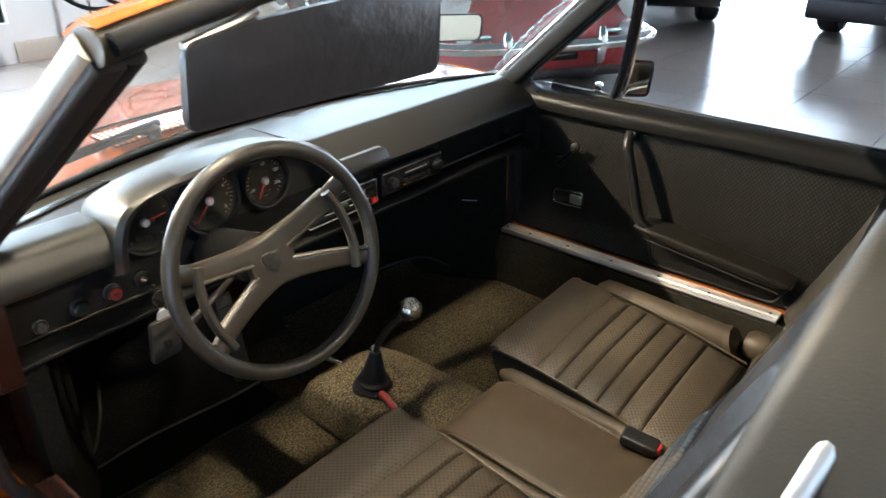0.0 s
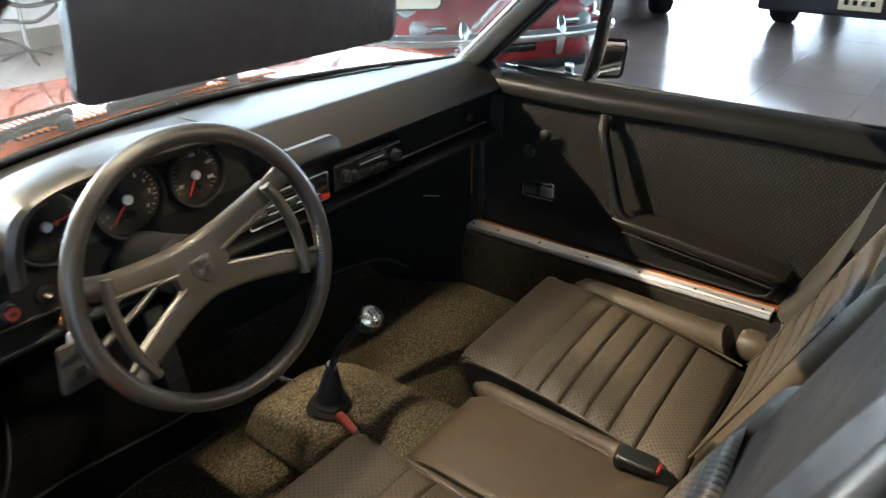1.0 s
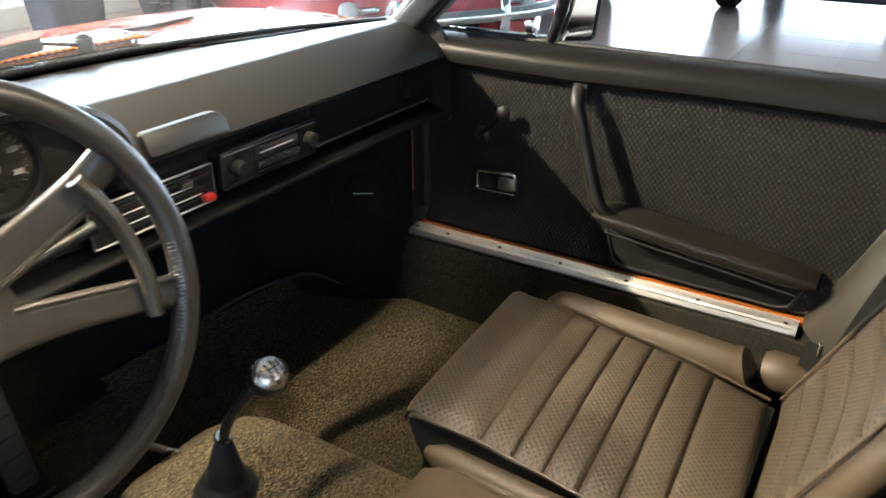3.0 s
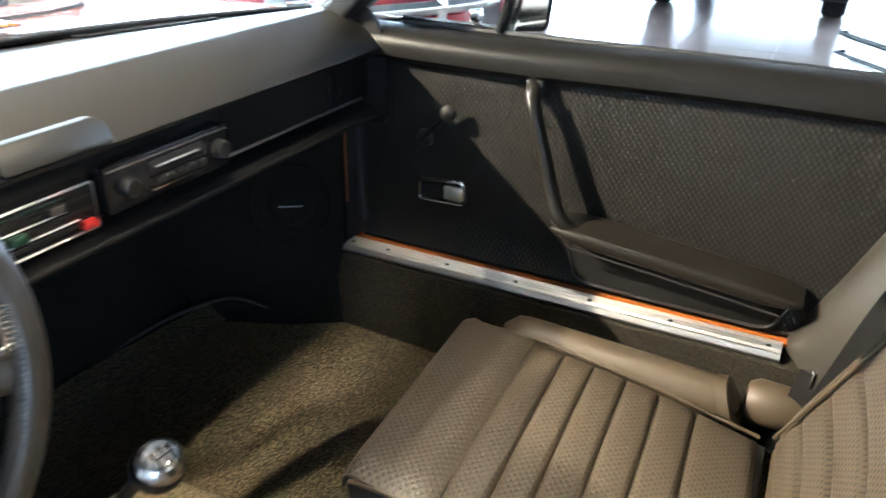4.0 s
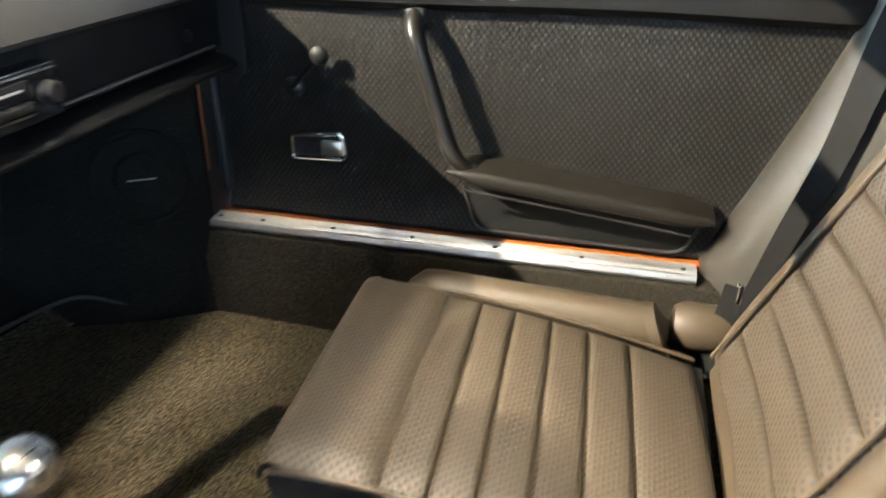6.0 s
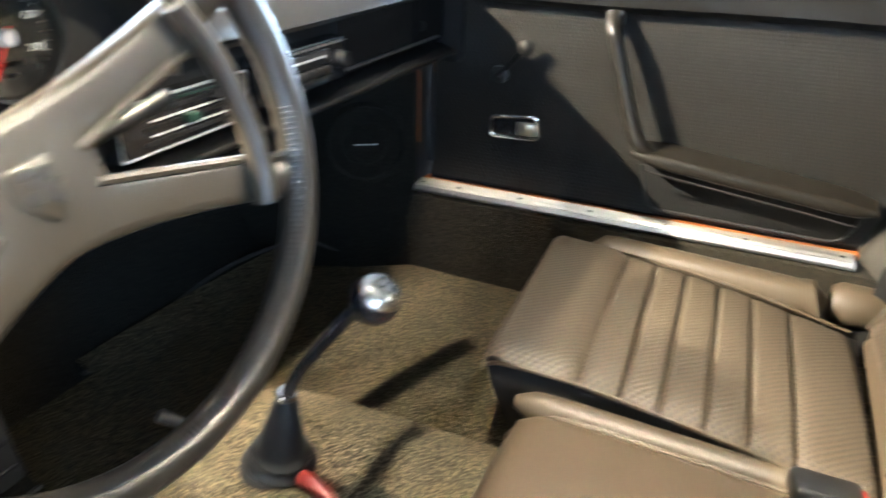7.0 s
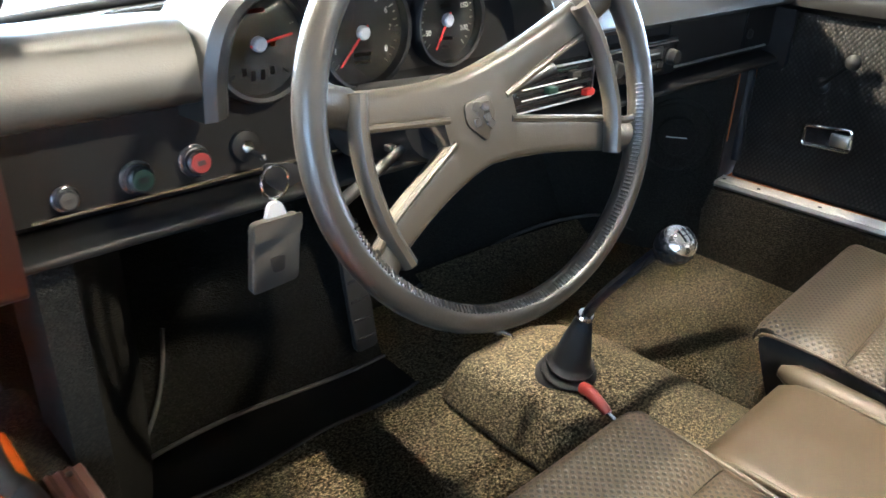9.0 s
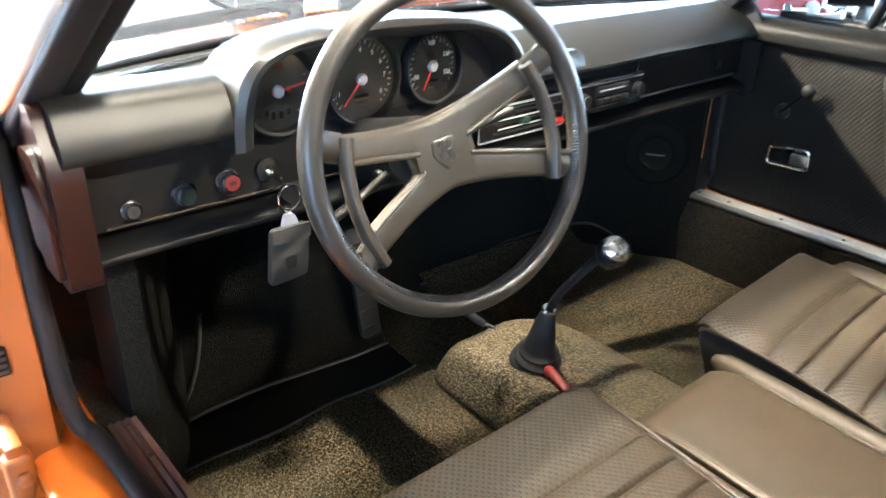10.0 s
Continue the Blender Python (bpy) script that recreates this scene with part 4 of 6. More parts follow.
# gauges
def flat_text(body, size, place, mat, parent, name="dial_text"):
    cu = bpy.data.curves.new(name, "FONT")
    cu.body, cu.size, cu.align_x, cu.align_y, cu.extrude = body, size, "CENTER", "CENTER", 0.0002
    tmp = bpy.data.objects.new(name, cu)
    me = bpy.data.meshes.new_from_object(tmp)
    bpy.data.objects.remove(tmp)
    bpy.data.curves.remove(cu)
    me.transform(place)
    me.materials.clear()
    me.materials.append(mat)
    ob = new(name, me)
    ob.parent = parent
    ob.matrix_parent_inverse = parent.matrix_world.inverted() if parent.type == "EMPTY" else Matrix()
    return ob


def gauge(x, z, r, label, needle_deg, ticks, marks, red=None, sub=()):
    g = thing("gauge", label, "gauge", "dashboard gauges", at=(x, 0.826, z))
    f = Matrix.Translation((x, 0.836, z)) @ pose(0, 0, 0, 90, 0, 0)  # x right, y up, z towards the driver
    part("bezel", turned([(r + 0.007, -0.004), (r + 0.007, 0.012), (r + 0.004, 0.016), (r, 0.014), (r - 0.001, 0.003)], 48, f), RAIL, g, "black gauge bezel")
    part("dial_face", turned([(r, 0.001), (r, 0.0024), (0.0005, 0.0024)], 48, f), DIAL, g, "dark dial face")
    bm = None
    for k in range(ticks + 1):
        a = radians(225 - 270 * k / ticks)
        long = 0.007 if k % 2 == 0 else 0.0045
        bm = box(r - 0.006 - long, r - 0.006, -0.0008, 0.0008, 0.0026, 0.0030, bm=bm, m=f @ Matrix.Rotation(a, 4, "Z"))
    part("scale", bm, DIAL_WHITE, g, "pale scale ticks")
    if red:
        own = bmesh.new()
        n = 10
        pts = []
        for k in range(n + 1):
            a = radians(225 - 270 * (red[0] + (red[1] - red[0]) * k / n))
            pts.append([own.verts.new(f @ Vector((q * math.cos(a), q * math.sin(a), 0.0027))) for q in (r - 0.006, r - 0.0135)])
        for a, b in zip(pts, pts[1:]):
            own.faces.new((a[0], b[0], b[1], a[1]))
        part("red_zone", own, DIAL_RED, g, "red warning zone")
    for text, deg, rad, size in marks:
        a = radians(deg)
        flat_text(text, size, f @ Matrix.Translation((rad * math.cos(a), rad * math.sin(a), 0.0030)), DIAL_WHITE, g)
    for bx in sub:
        part("print_bar", box(bx[0], bx[1], bx[2], bx[3], 0.0026, 0.0030, m=f), DIAL_WHITE if len(bx) == 4 else bx[4], g)
    part("needle", box(-0.010, r - 0.012, -0.0013, 0.0013, 0.0050, 0.0064, 0.0004, 1, m=f @ Matrix.Rotation(radians(needle_deg), 4, "Z")), DIAL_RED, g, "red needle")
    part("needle_hub", turned([(0.0078, 0.003), (0.0078, 0.008), (0.006, 0.010), (0.0005, 0.0102)], 24, f), HUB_GREY, g, "grey needle hub")
    lens = part("lens", turned([(r - 0.001, 0.0125), (r - 0.001, 0.0132), (0.0005, 0.0132)], 40, f), DIAL_GLASS, g, "flat gauge glass")
    lens.visible_shadow = False
    return g


gauge(-0.207, 0.803, 0.050, "round black speedometer with a red needle", 242, 24, [("50", 205, 0.032, 0.009), ("100", 92, 0.034, 0.009), ("150", 28, 0.032, 0.009), ("200", -22, 0.032, 0.009)], sub=[(-0.012, 0.012, -0.024, -0.020), (-0.006, 0.006, -0.033, -0.030), (-0.014, 0.010, 0.014, 0.020, PLASTIC)])
gauge(-0.335, 0.801, 0.058, "large round black rev counter with a red needle", 228, 28, [("1", 205, 0.040, 0.010), ("2", 165, 0.040, 0.010), ("3", 125, 0.040, 0.010), ("4", 90, 0.040, 0.010), ("5", 60, 0.040, 0.010), ("6", 32, 0.040, 0.010), ("7", 2, 0.040, 0.010), ("8", -32, 0.040, 0.010)], red=(0.70, 0.80), sub=[(-0.012, 0.012, -0.026, -0.022), (-0.010, 0.010, -0.034, -0.031)])
gauge(-0.465, 0.803, 0.052, "round black fuel and temperature gauge with warning lamps", 10, 4, [], sub=[(-0.020, -0.015, -0.030, -0.022), (-0.010, -0.005, -0.036, -0.026), (0.001, 0.006, -0.036, -0.026), (0.012, 0.017, -0.032, -0.024), (-0.016, 0.010, 0.030, 0.034, DIAL_RED), (0.014, 0.020, -0.004, 0.004, AMBER)])


# switches
def knob(x, y, z, r, long, mat, label, face=None, face_label=""):
    k = thing("pull_switch", label, "switch", "fascia switches", at=(x, y, z))
    f = aim((x, y, z), (0, -1, 0.12))
    part("collar", turned([(r * 1.35, -0.002), (r * 1.35, 0.004), (r * 1.0, 0.006), (0.001, 0.006)], 24, f), GLOSS_BLACK, k)
    part("knob_body", turned([(r * 0.6, 0.004), (r * 0.6, long * 0.4), (r, long * 0.5), (r, long * 0.9), (r * 0.85, long), (0.001, long)], 24, f), PLASTIC, k)
    if face:
        part("knob_face", turned([(r * 0.86, long - 0.001), (r * 0.80, long + 0.0012), (0.001, long + 0.0016)], 24, f), face, k, face_label)
        part("symbol", box(-r * 0.35, r * 0.35, -r * 0.2, r * 0.2, long + 0.0015, long + 0.0021, m=f), PLASTIC, k)
    part("chrome_ring", turned([(r * 1.10, 0.006), (r * 1.08, 0.0085), (r * 0.95, 0.009)], 24, f), STEEL, k, "chrome ring")
    return k


knob(-0.668, 0.842, 0.687, 0.0095, 0.012, PLASTIC, "black pull switch with a pale centre", FOB, "grey switch face")
knob(-0.602, 0.842, 0.692, 0.0125, 0.018, PLASTIC, "green headlamp switch with a chrome ring", GREEN_PLASTIC, "green switch face")
knob(-0.543, 0.842, 0.696, 0.0125, 0.018, PLASTIC, "red hazard switch with a chrome ring", RED_KNOB, "red switch face")


def ignition():
    g = thing("ignition_lock", "black ignition lock with a silver barrel in the fascia", "lock", at=(-0.486, 0.842, 0.700))
    f = aim((-0.486, 0.842, 0.700), (0, -1, 0.1))
    part("lock_barrel", turned([(0.0075, 0), (0.0075, 0.009), (0.006, 0.011), (0.001, 0.011)], 24, f), KNOB_CAP, g, "silver lock barrel")
    part("lock_bezel", turned([(0.017, 0), (0.016, 0.006), (0.011, 0.008)], 24, f), RAIL, g)
    k = thing("car_key", "steel car key with ring and grey leather fob", "key", at=(-0.490, 0.81, 0.69))
    part("key_bow", slab(rounded([(-0.012, 0.0), (0.020, -0.004), (0.030, -0.022), (0.004, -0.034), (-0.012, -0.020)], 0.006, 3), lambda u, v, w: (-0.474 + u, 0.800 - 0.25 * u + w, 0.690 + v), 0.003), PLASTIC, k, "black key bow")
    part("key_shaft", box(-0.488, -0.484, 0.80, 0.832, 0.694, 0.701, 0.001), KNOB_CAP, k)
    part("key_ring", tube([Vector((-0.478 + 0.016 * math.cos(a), 0.798, 0.670 + 0.018 * math.sin(a))) for a in [2 * math.pi * i / 20 for i in range(20)]], 0.0016, 8, 0, closed=True), CHROME, k, "steel key ring")
    part("fob_tab", slab(rounded([(-0.500, 0.668), (-0.486, 0.668), (-0.476, 0.640), (-0.508, 0.640)], 0.006, 3), lambda u, v, w: (u + 0.011, 0.793 + w, v - 0.018), 0.006), HUB_GREY, k, "pale metal fob tab")
    fob = part("key_fob", slab(rounded([(-0.532, 0.572), (-0.474, 0.575), (-0.466, 0.652), (-0.524, 0.652)], 0.008, 3), lambda u, v, w: (u + 0.011, 0.787 + w, v - 0.018), 0.011, bevel=0.002), FOB, k, "grey leather key fob")
    part("fob_flap", slab(rounded([(-0.5245, 0.632), (-0.468, 0.632), (-0.466, 0.653), (-0.524, 0.653)], 0.004, 3), lambda u, v, w: (u + 0.011, 0.7845 + w, v - 0.018), 0.003), FOB, fob)
    part("fob_emblem", slab(rounded([(-0.506, 0.592), (-0.492, 0.592), (-0.490, 0.610), (-0.508, 0.610)], 0.004, 3), lambda u, v, w: (u + 0.011, 0.7858 + w, v - 0.018), 0.0015), VINYL, fob)


ignition()


def radio():
    r = thing("car_radio", "black car radio with chrome trim in the fascia", "radio", at=(0.205, 0.83, 0.70))
    b = part("radio_body", box(0.100, 0.311, 0.815, 0.86, 0.672, 0.732, 0.003), GLOSS_BLACK, r)
    part("radio_trim", box(0.104, 0.307, 0.8125, 0.816, 0.7255, 0.7270), ALUMINIUM, r, "thin bright radio trim")
    part("tuning_window", box(0.165, 0.262, 0.811, 0.816, 0.702, 0.721, 0.002), PLASTIC, r)
    part("radio_trim", box(0.165, 0.262, 0.810, 0.8155, 0.683, 0.6855), CHROME, r, "bright trim under the tuner keys")
    for k in range(5):
        part("tuner_key", box(0.168 + 0.019 * k, 0.184 + 0.019 * k, 0.807, 0.816, 0.688, 0.698, 0.0015), PLASTIC, r)
    part("tuner_print", box(0.175, 0.250, 0.8102, 0.8112, 0.711, 0.7135), HUB_GREY, r)
    for x in (0.128, 0.288):
        kn = part("tuner_knob", turned([(0.013, 0), (0.012, 0.014), (0.010, 0.016), (0.001, 0.016)], 20, aim((x, 0.814, 0.702), (0, -1, 0))), PLASTIC, r)
        part("knob_ring", turned([(0.0134, 0.002), (0.0134, 0.0045), (0.0122, 0.005)], 20, aim((x, 0.814, 0.702), (0, -1, 0))), STEEL, kn)


radio()


def heater_panel():
    dx, dz = -0.016, -0.015
    h = thing("heater_control", "black heater control panel with sliding levers", "control panel", at=(0.0, 0.83, 0.70))
    part("panel_face", box(-0.105 + dx, 0.103 + dx, 0.818, 0.86, 0.680 + dz, 0.738 + dz, 0.003), GLOSS_BLACK, h)
    fr = rounded([(-0.103, 0.682), (0.101, 0.682), (0.101, 0.738), (-0.103, 0.738)], 0.004, 3)
    part("panel_rim", tube([(u + dx, 0.8175, v + dz) for u, v in fr], 0.0016, 6, 0, closed=True), ALUMINIUM, h, "thin bright panel rim")
    for z, x, mat, lab in ((0.724 + dz, 0.03, FOB, "grey lever"), (0.708 + dz, -0.02, GREEN_PLASTIC, "blue-green lever"), (0.692 + dz, 0.068, RED_PLASTIC, "red lever knob")):
        part("slot", box(-0.085, 0.080, 0.8168, 0.8185, z - 0.002, z + 0.002), PLASTIC, h)
        part("slider", box(x - 0.010, x + 0.010, 0.806, 0.818, z - 0.005, z + 0.005, 0.002), mat, h, lab)
    part("print_bar", box(-0.075, 0.045, 0.8166, 0.8178, 0.7305 + dz, 0.7325 + dz), GREEN_PLASTIC, h, "coloured scale print")
    part("print_bar", box(-0.075, 0.045, 0.8166, 0.8178, 0.7140 + dz, 0.7155 + dz), DIAL_WHITE, h)
    part("print_bar", box(-0.075, 0.060, 0.8166, 0.8178, 0.6985 + dz, 0.7000 + dz), DIAL_WHITE, h)


heater_panel()


# ---- steering wheel ----
WHEEL_C, WHEEL_TILT, WHEEL_YAW, WHEEL_TURN, WR = Vector((-0.366, 0.592, 0.769)), 14.0, -6.8, 11.5, 0.1795
WM = Matrix.Translation(WHEEL_C) @ pose(0, 0, 0, 90 - WHEEL_TILT, 0, WHEEL_YAW) @ pose(0, 0, 0, 0, 0, WHEEL_TURN) @ Matrix.Scale(1.036, 4)  # x right, y up the rim, z towards the driver


def steering_wheel():
    w = thing("steering_wheel", "black four-spoke steering wheel with padded hub", "steering wheel", at=WHEEL_C)

    def put(bm):
        bmesh.ops.transform(bm, matrix=WM, verts=bm.verts)
        return bm

    n, m = 96, 14
    loops = []
    for k in range(n):
        a = 2 * math.pi * k / n
        loops.append([Vector((math.cos(a) * (WR + 0.0130 * math.cos(b)), math.sin(a) * (WR + 0.0130 * math.cos(b)), 0.0125 * math.sin(b))) for b in [2 * math.pi * j / m for j in range(m)]])
    rim = part("rim", put(rings(loops, closed=True)), WHEEL_RIM, w, "moulded black wheel rim")
    for k in range(120):
        a = radians(-88 + 78 * (k % 60) / 59) if k < 60 else radians(190 + 78 * (k % 60) / 59)
        c = Vector((math.cos(a) * (WR - 0.0094), math.sin(a) * (WR - 0.0094), 0.0076))
        part("grip_ridge", put(box(-0.0042, 0.0042, -0.0010, 0.0010, -0.0016, 0.0016, 0.0006, 1, m=Matrix.Translation(c) @ Matrix.Rotation(a, 4, "Z") @ pose(0, 0, 0, 0, -50, 0))), WHEEL_RIM, rim)

    def depth(x):
        return -0.030 + 0.017 * (abs(x) / 0.128) ** 1.8

    def bar(xs, low, high, thick=0.0215):
        """A padded bar over the given x, between low(x) and high(x), with rounded edges."""
        sec = []
        for i, x in enumerate(xs):
            z = depth(x)
            q = rounded([(low(x), z - thick), (high(x), z - thick), (high(x), z), (low(x), z)], 0.0085, 4)
            sec.append([Vector((x, y, zz)) for y, zz in q])
        return rings(sec)

    top = lambda x: 0.040 + 0.024 * (abs(x) / 0.128) ** 1.6
    bottom = lambda x: -0.050 - 0.034 * (abs(x) / 0.128) ** 1.4
    slot_top = lambda x: 0.004 + 0.026 * (abs(x) - 0.034) / 0.094
    slot_low = lambda x: -0.014 - 0.034 * (abs(x) - 0.034) / 0.094
    part("hub_pad", put(bar([-0.040 + 0.080 * k / 12 for k in range(13)], bottom, top)), SPOKE, w, "padded wheel hub")
    for sx in (-1, 1):
        xs = [sx * (0.034 + 0.096 * k / 12) for k in range(13)]
        part("spoke", put(bar(xs, slot_top, lambda x: top(x) - 0.0002)), SPOKE, w, "padded upper spoke")
        part("spoke", put(bar(xs, lambda x: bottom(x) + 0.0002, slot_low)), SPOKE, w, "padded lower spoke")
        for edge, f in ((slot_low, 1), (slot_top, -1)):
            part("spoke_lip", put(tube([(x, edge(x) - 0.002 * f, depth(x) - 0.001) for x in xs], 0.0036, 8, 1)), SPOKE, w, "raised lip along the spoke opening")
        arc = [(sx * 0.124, 0.060, -0.006), (sx * 0.134, 0.030, -0.005), (sx * 0.139, -0.005, -0.005), (sx * 0.137, -0.045, -0.005), (sx * 0.127, -0.084, -0.007)]
        part("spoke_bridge", put(tube(arc, 0.0080, 10, 4, flat=1.25, up=(0, 0, 1))), SPOKE, w, "curved bridge joining two spokes")
        for y0, y1 in ((0.050, 0.066), (-0.066, -0.078)):
            c0 = Vector((sx * 0.130, y0, -0.016))
            c1 = Vector((sx * math.sqrt(0.176 ** 2 - y1 ** 2), y1, -0.004))
            part("spoke_end", put(tube([c0, c0.lerp(c1, 0.5), c1], 0.0165, 12, 3, flat=0.62, up=(0, 0, 1))), WHEEL_RIM, w)
            # Lit spoke edges put in as raised strips of the lighter padding.
            part("spoke_edge", put(tube([c0.lerp(c1, 0.35) + Vector((0, 0.0145, 0.004)), c0.lerp(c1, 0.7) + Vector((0, 0.0155, 0.005)), c1 + Vector((-sx * 0.002, 0.019, 0.007))], 0.0038, 8, 4)), SPOKE, w, "raised spoke edge, lighter to look lit")
    part("hub_crest", put(slab(rounded([(-0.015, 0.018), (0.015, 0.018), (0.017, 0.0), (0.0, -0.022), (-0.017, 0.0)], 0.005, 3), lambda u, v, q: (u, v - 0.004, -0.0305 + q), 0.0026, bevel=0.0008)), SPOKE, w, "embossed shield on the hub")
    for k, (dx, dy) in enumerate(((-0.006, 0.006), (0.006, 0.006), (-0.005, -0.006), (0.005, -0.006), (0.0, 0.001), (0.0, -0.014))):
        part("crest_field", put(box(dx - 0.0042, dx + 0.0042, dy - 0.0042, dy + 0.0042, -0.0282, -0.0266 + 0.0004 * (k % 2), 0.001, 1, m=pose(0, 0, 0, 0, 0, 12 * (k - 2)))), WHEEL_RIM, w)
    part("column", put(tube([(0, 0, -0.045), (0, 0, -0.12), (0, 0, -0.24)], 0.030, 20, 2)), PLASTIC, w, "black steering column")
    part("column_shroud", put(tube([(0, -0.004, -0.085), (0, -0.006, -0.15), (0, -0.008, -0.24)], 0.046, 20, 3, flat=0.9)), PLASTIC, w, "black column shroud")
    tell = part("warning_lamp", box(-0.408, -0.399, 0.696, 0.706, 0.713, 0.720, 0.001, 1), FOB, w, "grey warning lamp on the column shroud")
    part("lamp_lens", box(-0.4075, -0.404, 0.6945, 0.6965, 0.714, 0.719, 0.0006, 1), GREEN_PLASTIC, tell, "green lamp lens")
    part("indicator_stalk", put(tube([(-0.03, -0.015, -0.105), (-0.09, -0.03, -0.10), (-0.150, -0.04, -0.085)], lambda s: 0.0045 + 0.0025 * s, 10, 4)), PLASTIC, w, "black indicator stalk")
    part("wiper_stalk", put(tube([(0.03, -0.010, -0.105), (0.09, -0.008, -0.10), (0.150, -0.004, -0.085)], lambda s: 0.0045 + 0.0025 * s, 10, 4)), PLASTIC, w, "black wiper stalk")
    return w


steering_wheel()


# ---- seats ----
def cushion_z(y):
    return 0.338 + 0.145 * (y - 0.06) + 0.012 * math.sin(math.pi * min(1, max(0, (y - 0.06) / 0.44)))


def pillow(x0, x1, s0, s1, frame_at, puff, depth, mat_nu=14, mat_nv=6, round_end=0.0):
    """A padded strip between s0 and s1, proud in its middle; frame_at(x, s) gives place and normal."""
    def f(u, v):
        x, s = x0 + (x1 - x0) * u, s0 + (s1 - s0) * v
        p, nrm = frame_at(x, s)
        v = 0.5 - 0.5 * math.cos(math.pi * v)
        s = s0 + (s1 - s0) * v
        p, nrm = frame_at(x, s)
        h = puff * (max(0.0, 1 - abs(2 * v - 1) ** 7.0)) ** 0.5 * (max(0.0, 1 - abs(2 * u - 1) ** 18)) ** 0.5
        return Vector(p) + Vector(nrm) * (h - depth)
    return sheet(f, mat_nu, mat_nv)


def make_seat(cx, name_label, foot_y, lean_deg, half, shell):
    """One bucket seat: a ribbed cushion, and a ribbed backrest that runs up into a headrest."""
    s = thing("bucket_seat", name_label, "car seat", "front seats", at=(cx, 0.25, 0.2))
    x0, x1 = cx - 0.196, cx + 0.196

    def on_cushion(x, y):
        return (x, y, cushion_z(y) - 0.008 * ((x - cx) / 0.19) ** 2), (0, -0.14, 0.99)

    def base_ring(y, grow):
        zt = cushion_z(y) - 0.010
        q = rounded([(x0 + 0.022, 0.205), (x0 - 0.003 * grow, zt - 0.030), (x0 + 0.006, zt), (x1 - 0.006, zt), (x1 + 0.003 * grow, zt - 0.030), (x1 - 0.022, 0.205)], 0.012, 3)
        return [Vector((x, y - 0.06 * max(0, (zt - z) / 0.2) * (y > 0.4), z)) for x, z in q]

    part("cushion_base", rings([base_ring(y, 1) for y in (0.05, 0.15, 0.25, 0.35, 0.42, 0.47, 0.505)]), VINYL, s, "black vinyl cushion sides")
    edges = [0.141, 0.195, 0.245, 0.296, 0.343, 0.395]

    def skew(bm):
        for v in bm.verts:
            v.co.y += 0.05 * max(0, cx) / 0.307 * (v.co.x - cx)
        return bm

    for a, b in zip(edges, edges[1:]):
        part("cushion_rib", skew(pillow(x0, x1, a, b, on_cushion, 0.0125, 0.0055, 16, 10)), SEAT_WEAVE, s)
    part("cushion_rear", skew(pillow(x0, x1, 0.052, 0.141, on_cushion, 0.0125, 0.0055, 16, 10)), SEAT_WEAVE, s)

    def front_roll(u, v):
        x = x0 + (x1 - x0) * u
        end = (max(0.0, 1 - abs(2 * u - 1) ** 14)) ** 0.5
        zb = cushion_z(0.395)
        if v < 0.6:
            k = v / 0.6
            y, z = 0.395 + 0.102 * k, zb - 0.005 + 0.0125 * min(1, k / 0.22) ** 0.5 * (0.45 + 0.55 * end) + 0.006 * k
        else:
            t = (v - 0.6) / 0.4 * math.pi * 0.62
            y, z = 0.497 + 0.022 * math.sin(t), zb + 0.0135 - 0.022 * (1 - math.cos(t)) - 0.004 * (1 - end)
        return Vector((x, y, z - 0.006 * (1 - end)))

    part("cushion_front", skew(sheet(front_roll, 24, 20)), SEAT_WEAVE, s, "plain front roll of the seat cushion")
    for side in (-1, 1):
        part("piping", tube([Vector((cx + side * 0.1965, y, cushion_z(y) - 0.007)) for y in (0.06, 0.2, 0.34, 0.42)] + [Vector((cx + side * 0.1965, 0.485, cushion_z(0.45) - 0.010)), Vector((cx + side * 0.190, 0.502, cushion_z(0.43) - 0.020))], 0.0030, 8, 4), VINYL_SOFT, s, "piping along the cushion edge")
    # backrest
    foot, lean = Vector((cx, foot_y, 0.320)), radians(lean_deg)
    up, fwd = Vector((0, -math.sin(lean), math.cos(lean))), Vector((0, math.cos(lean), math.sin(lean)))
    TALL = 0.77

    def half_width(h):
        return half - 0.02 * h - 0.085 * max(0, min(1, (h - 0.50) / 0.18)) ** 1.3

    def on_back(x, h):
        wing = ((x - cx) / 0.2) ** 2
        return foot + Vector((x - cx, 0, 0)) + up * h + fwd * (0.006 + 0.014 * wing + 0.02 * (h / TALL) ** 2), fwd

    body = []
    for h in (0.0, 0.06, 0.14, 0.24, 0.34, 0.42, 0.48, 0.54, 0.60, 0.67, 0.72, 0.75, 0.765, 0.77):
        w = half_width(h) * (1 if h < 0.72 else (0.96 if h < 0.76 else (0.84 if h < 0.768 else 0.7)))
        d = 0.105 - 0.055 * (h / TALL)
        lift = 0.02 * (h / TALL) ** 2
        q = rounded([(-w, lift + 0.004), (w, lift + 0.004), (w * 0.95, lift - d), (-w * 0.95, lift - d)], 0.026, 4)
        body.append([foot + Vector((u, 0, 0)) + up * h + fwd * v for u, v in q])
    part("backrest_shell", rings(body), shell, s, "vinyl backrest shell")
    eh = [0.03 + 0.056 * k for k in range(8)]
    for a, b in zip(eh, eh[1:]):
        part("backrest_rib", pillow(cx - half_width(a) + 0.034, cx + half_width(a) - 0.034, a, b, on_back, 0.0140, 0.004, 16, 10), BACK_WEAVE, s)
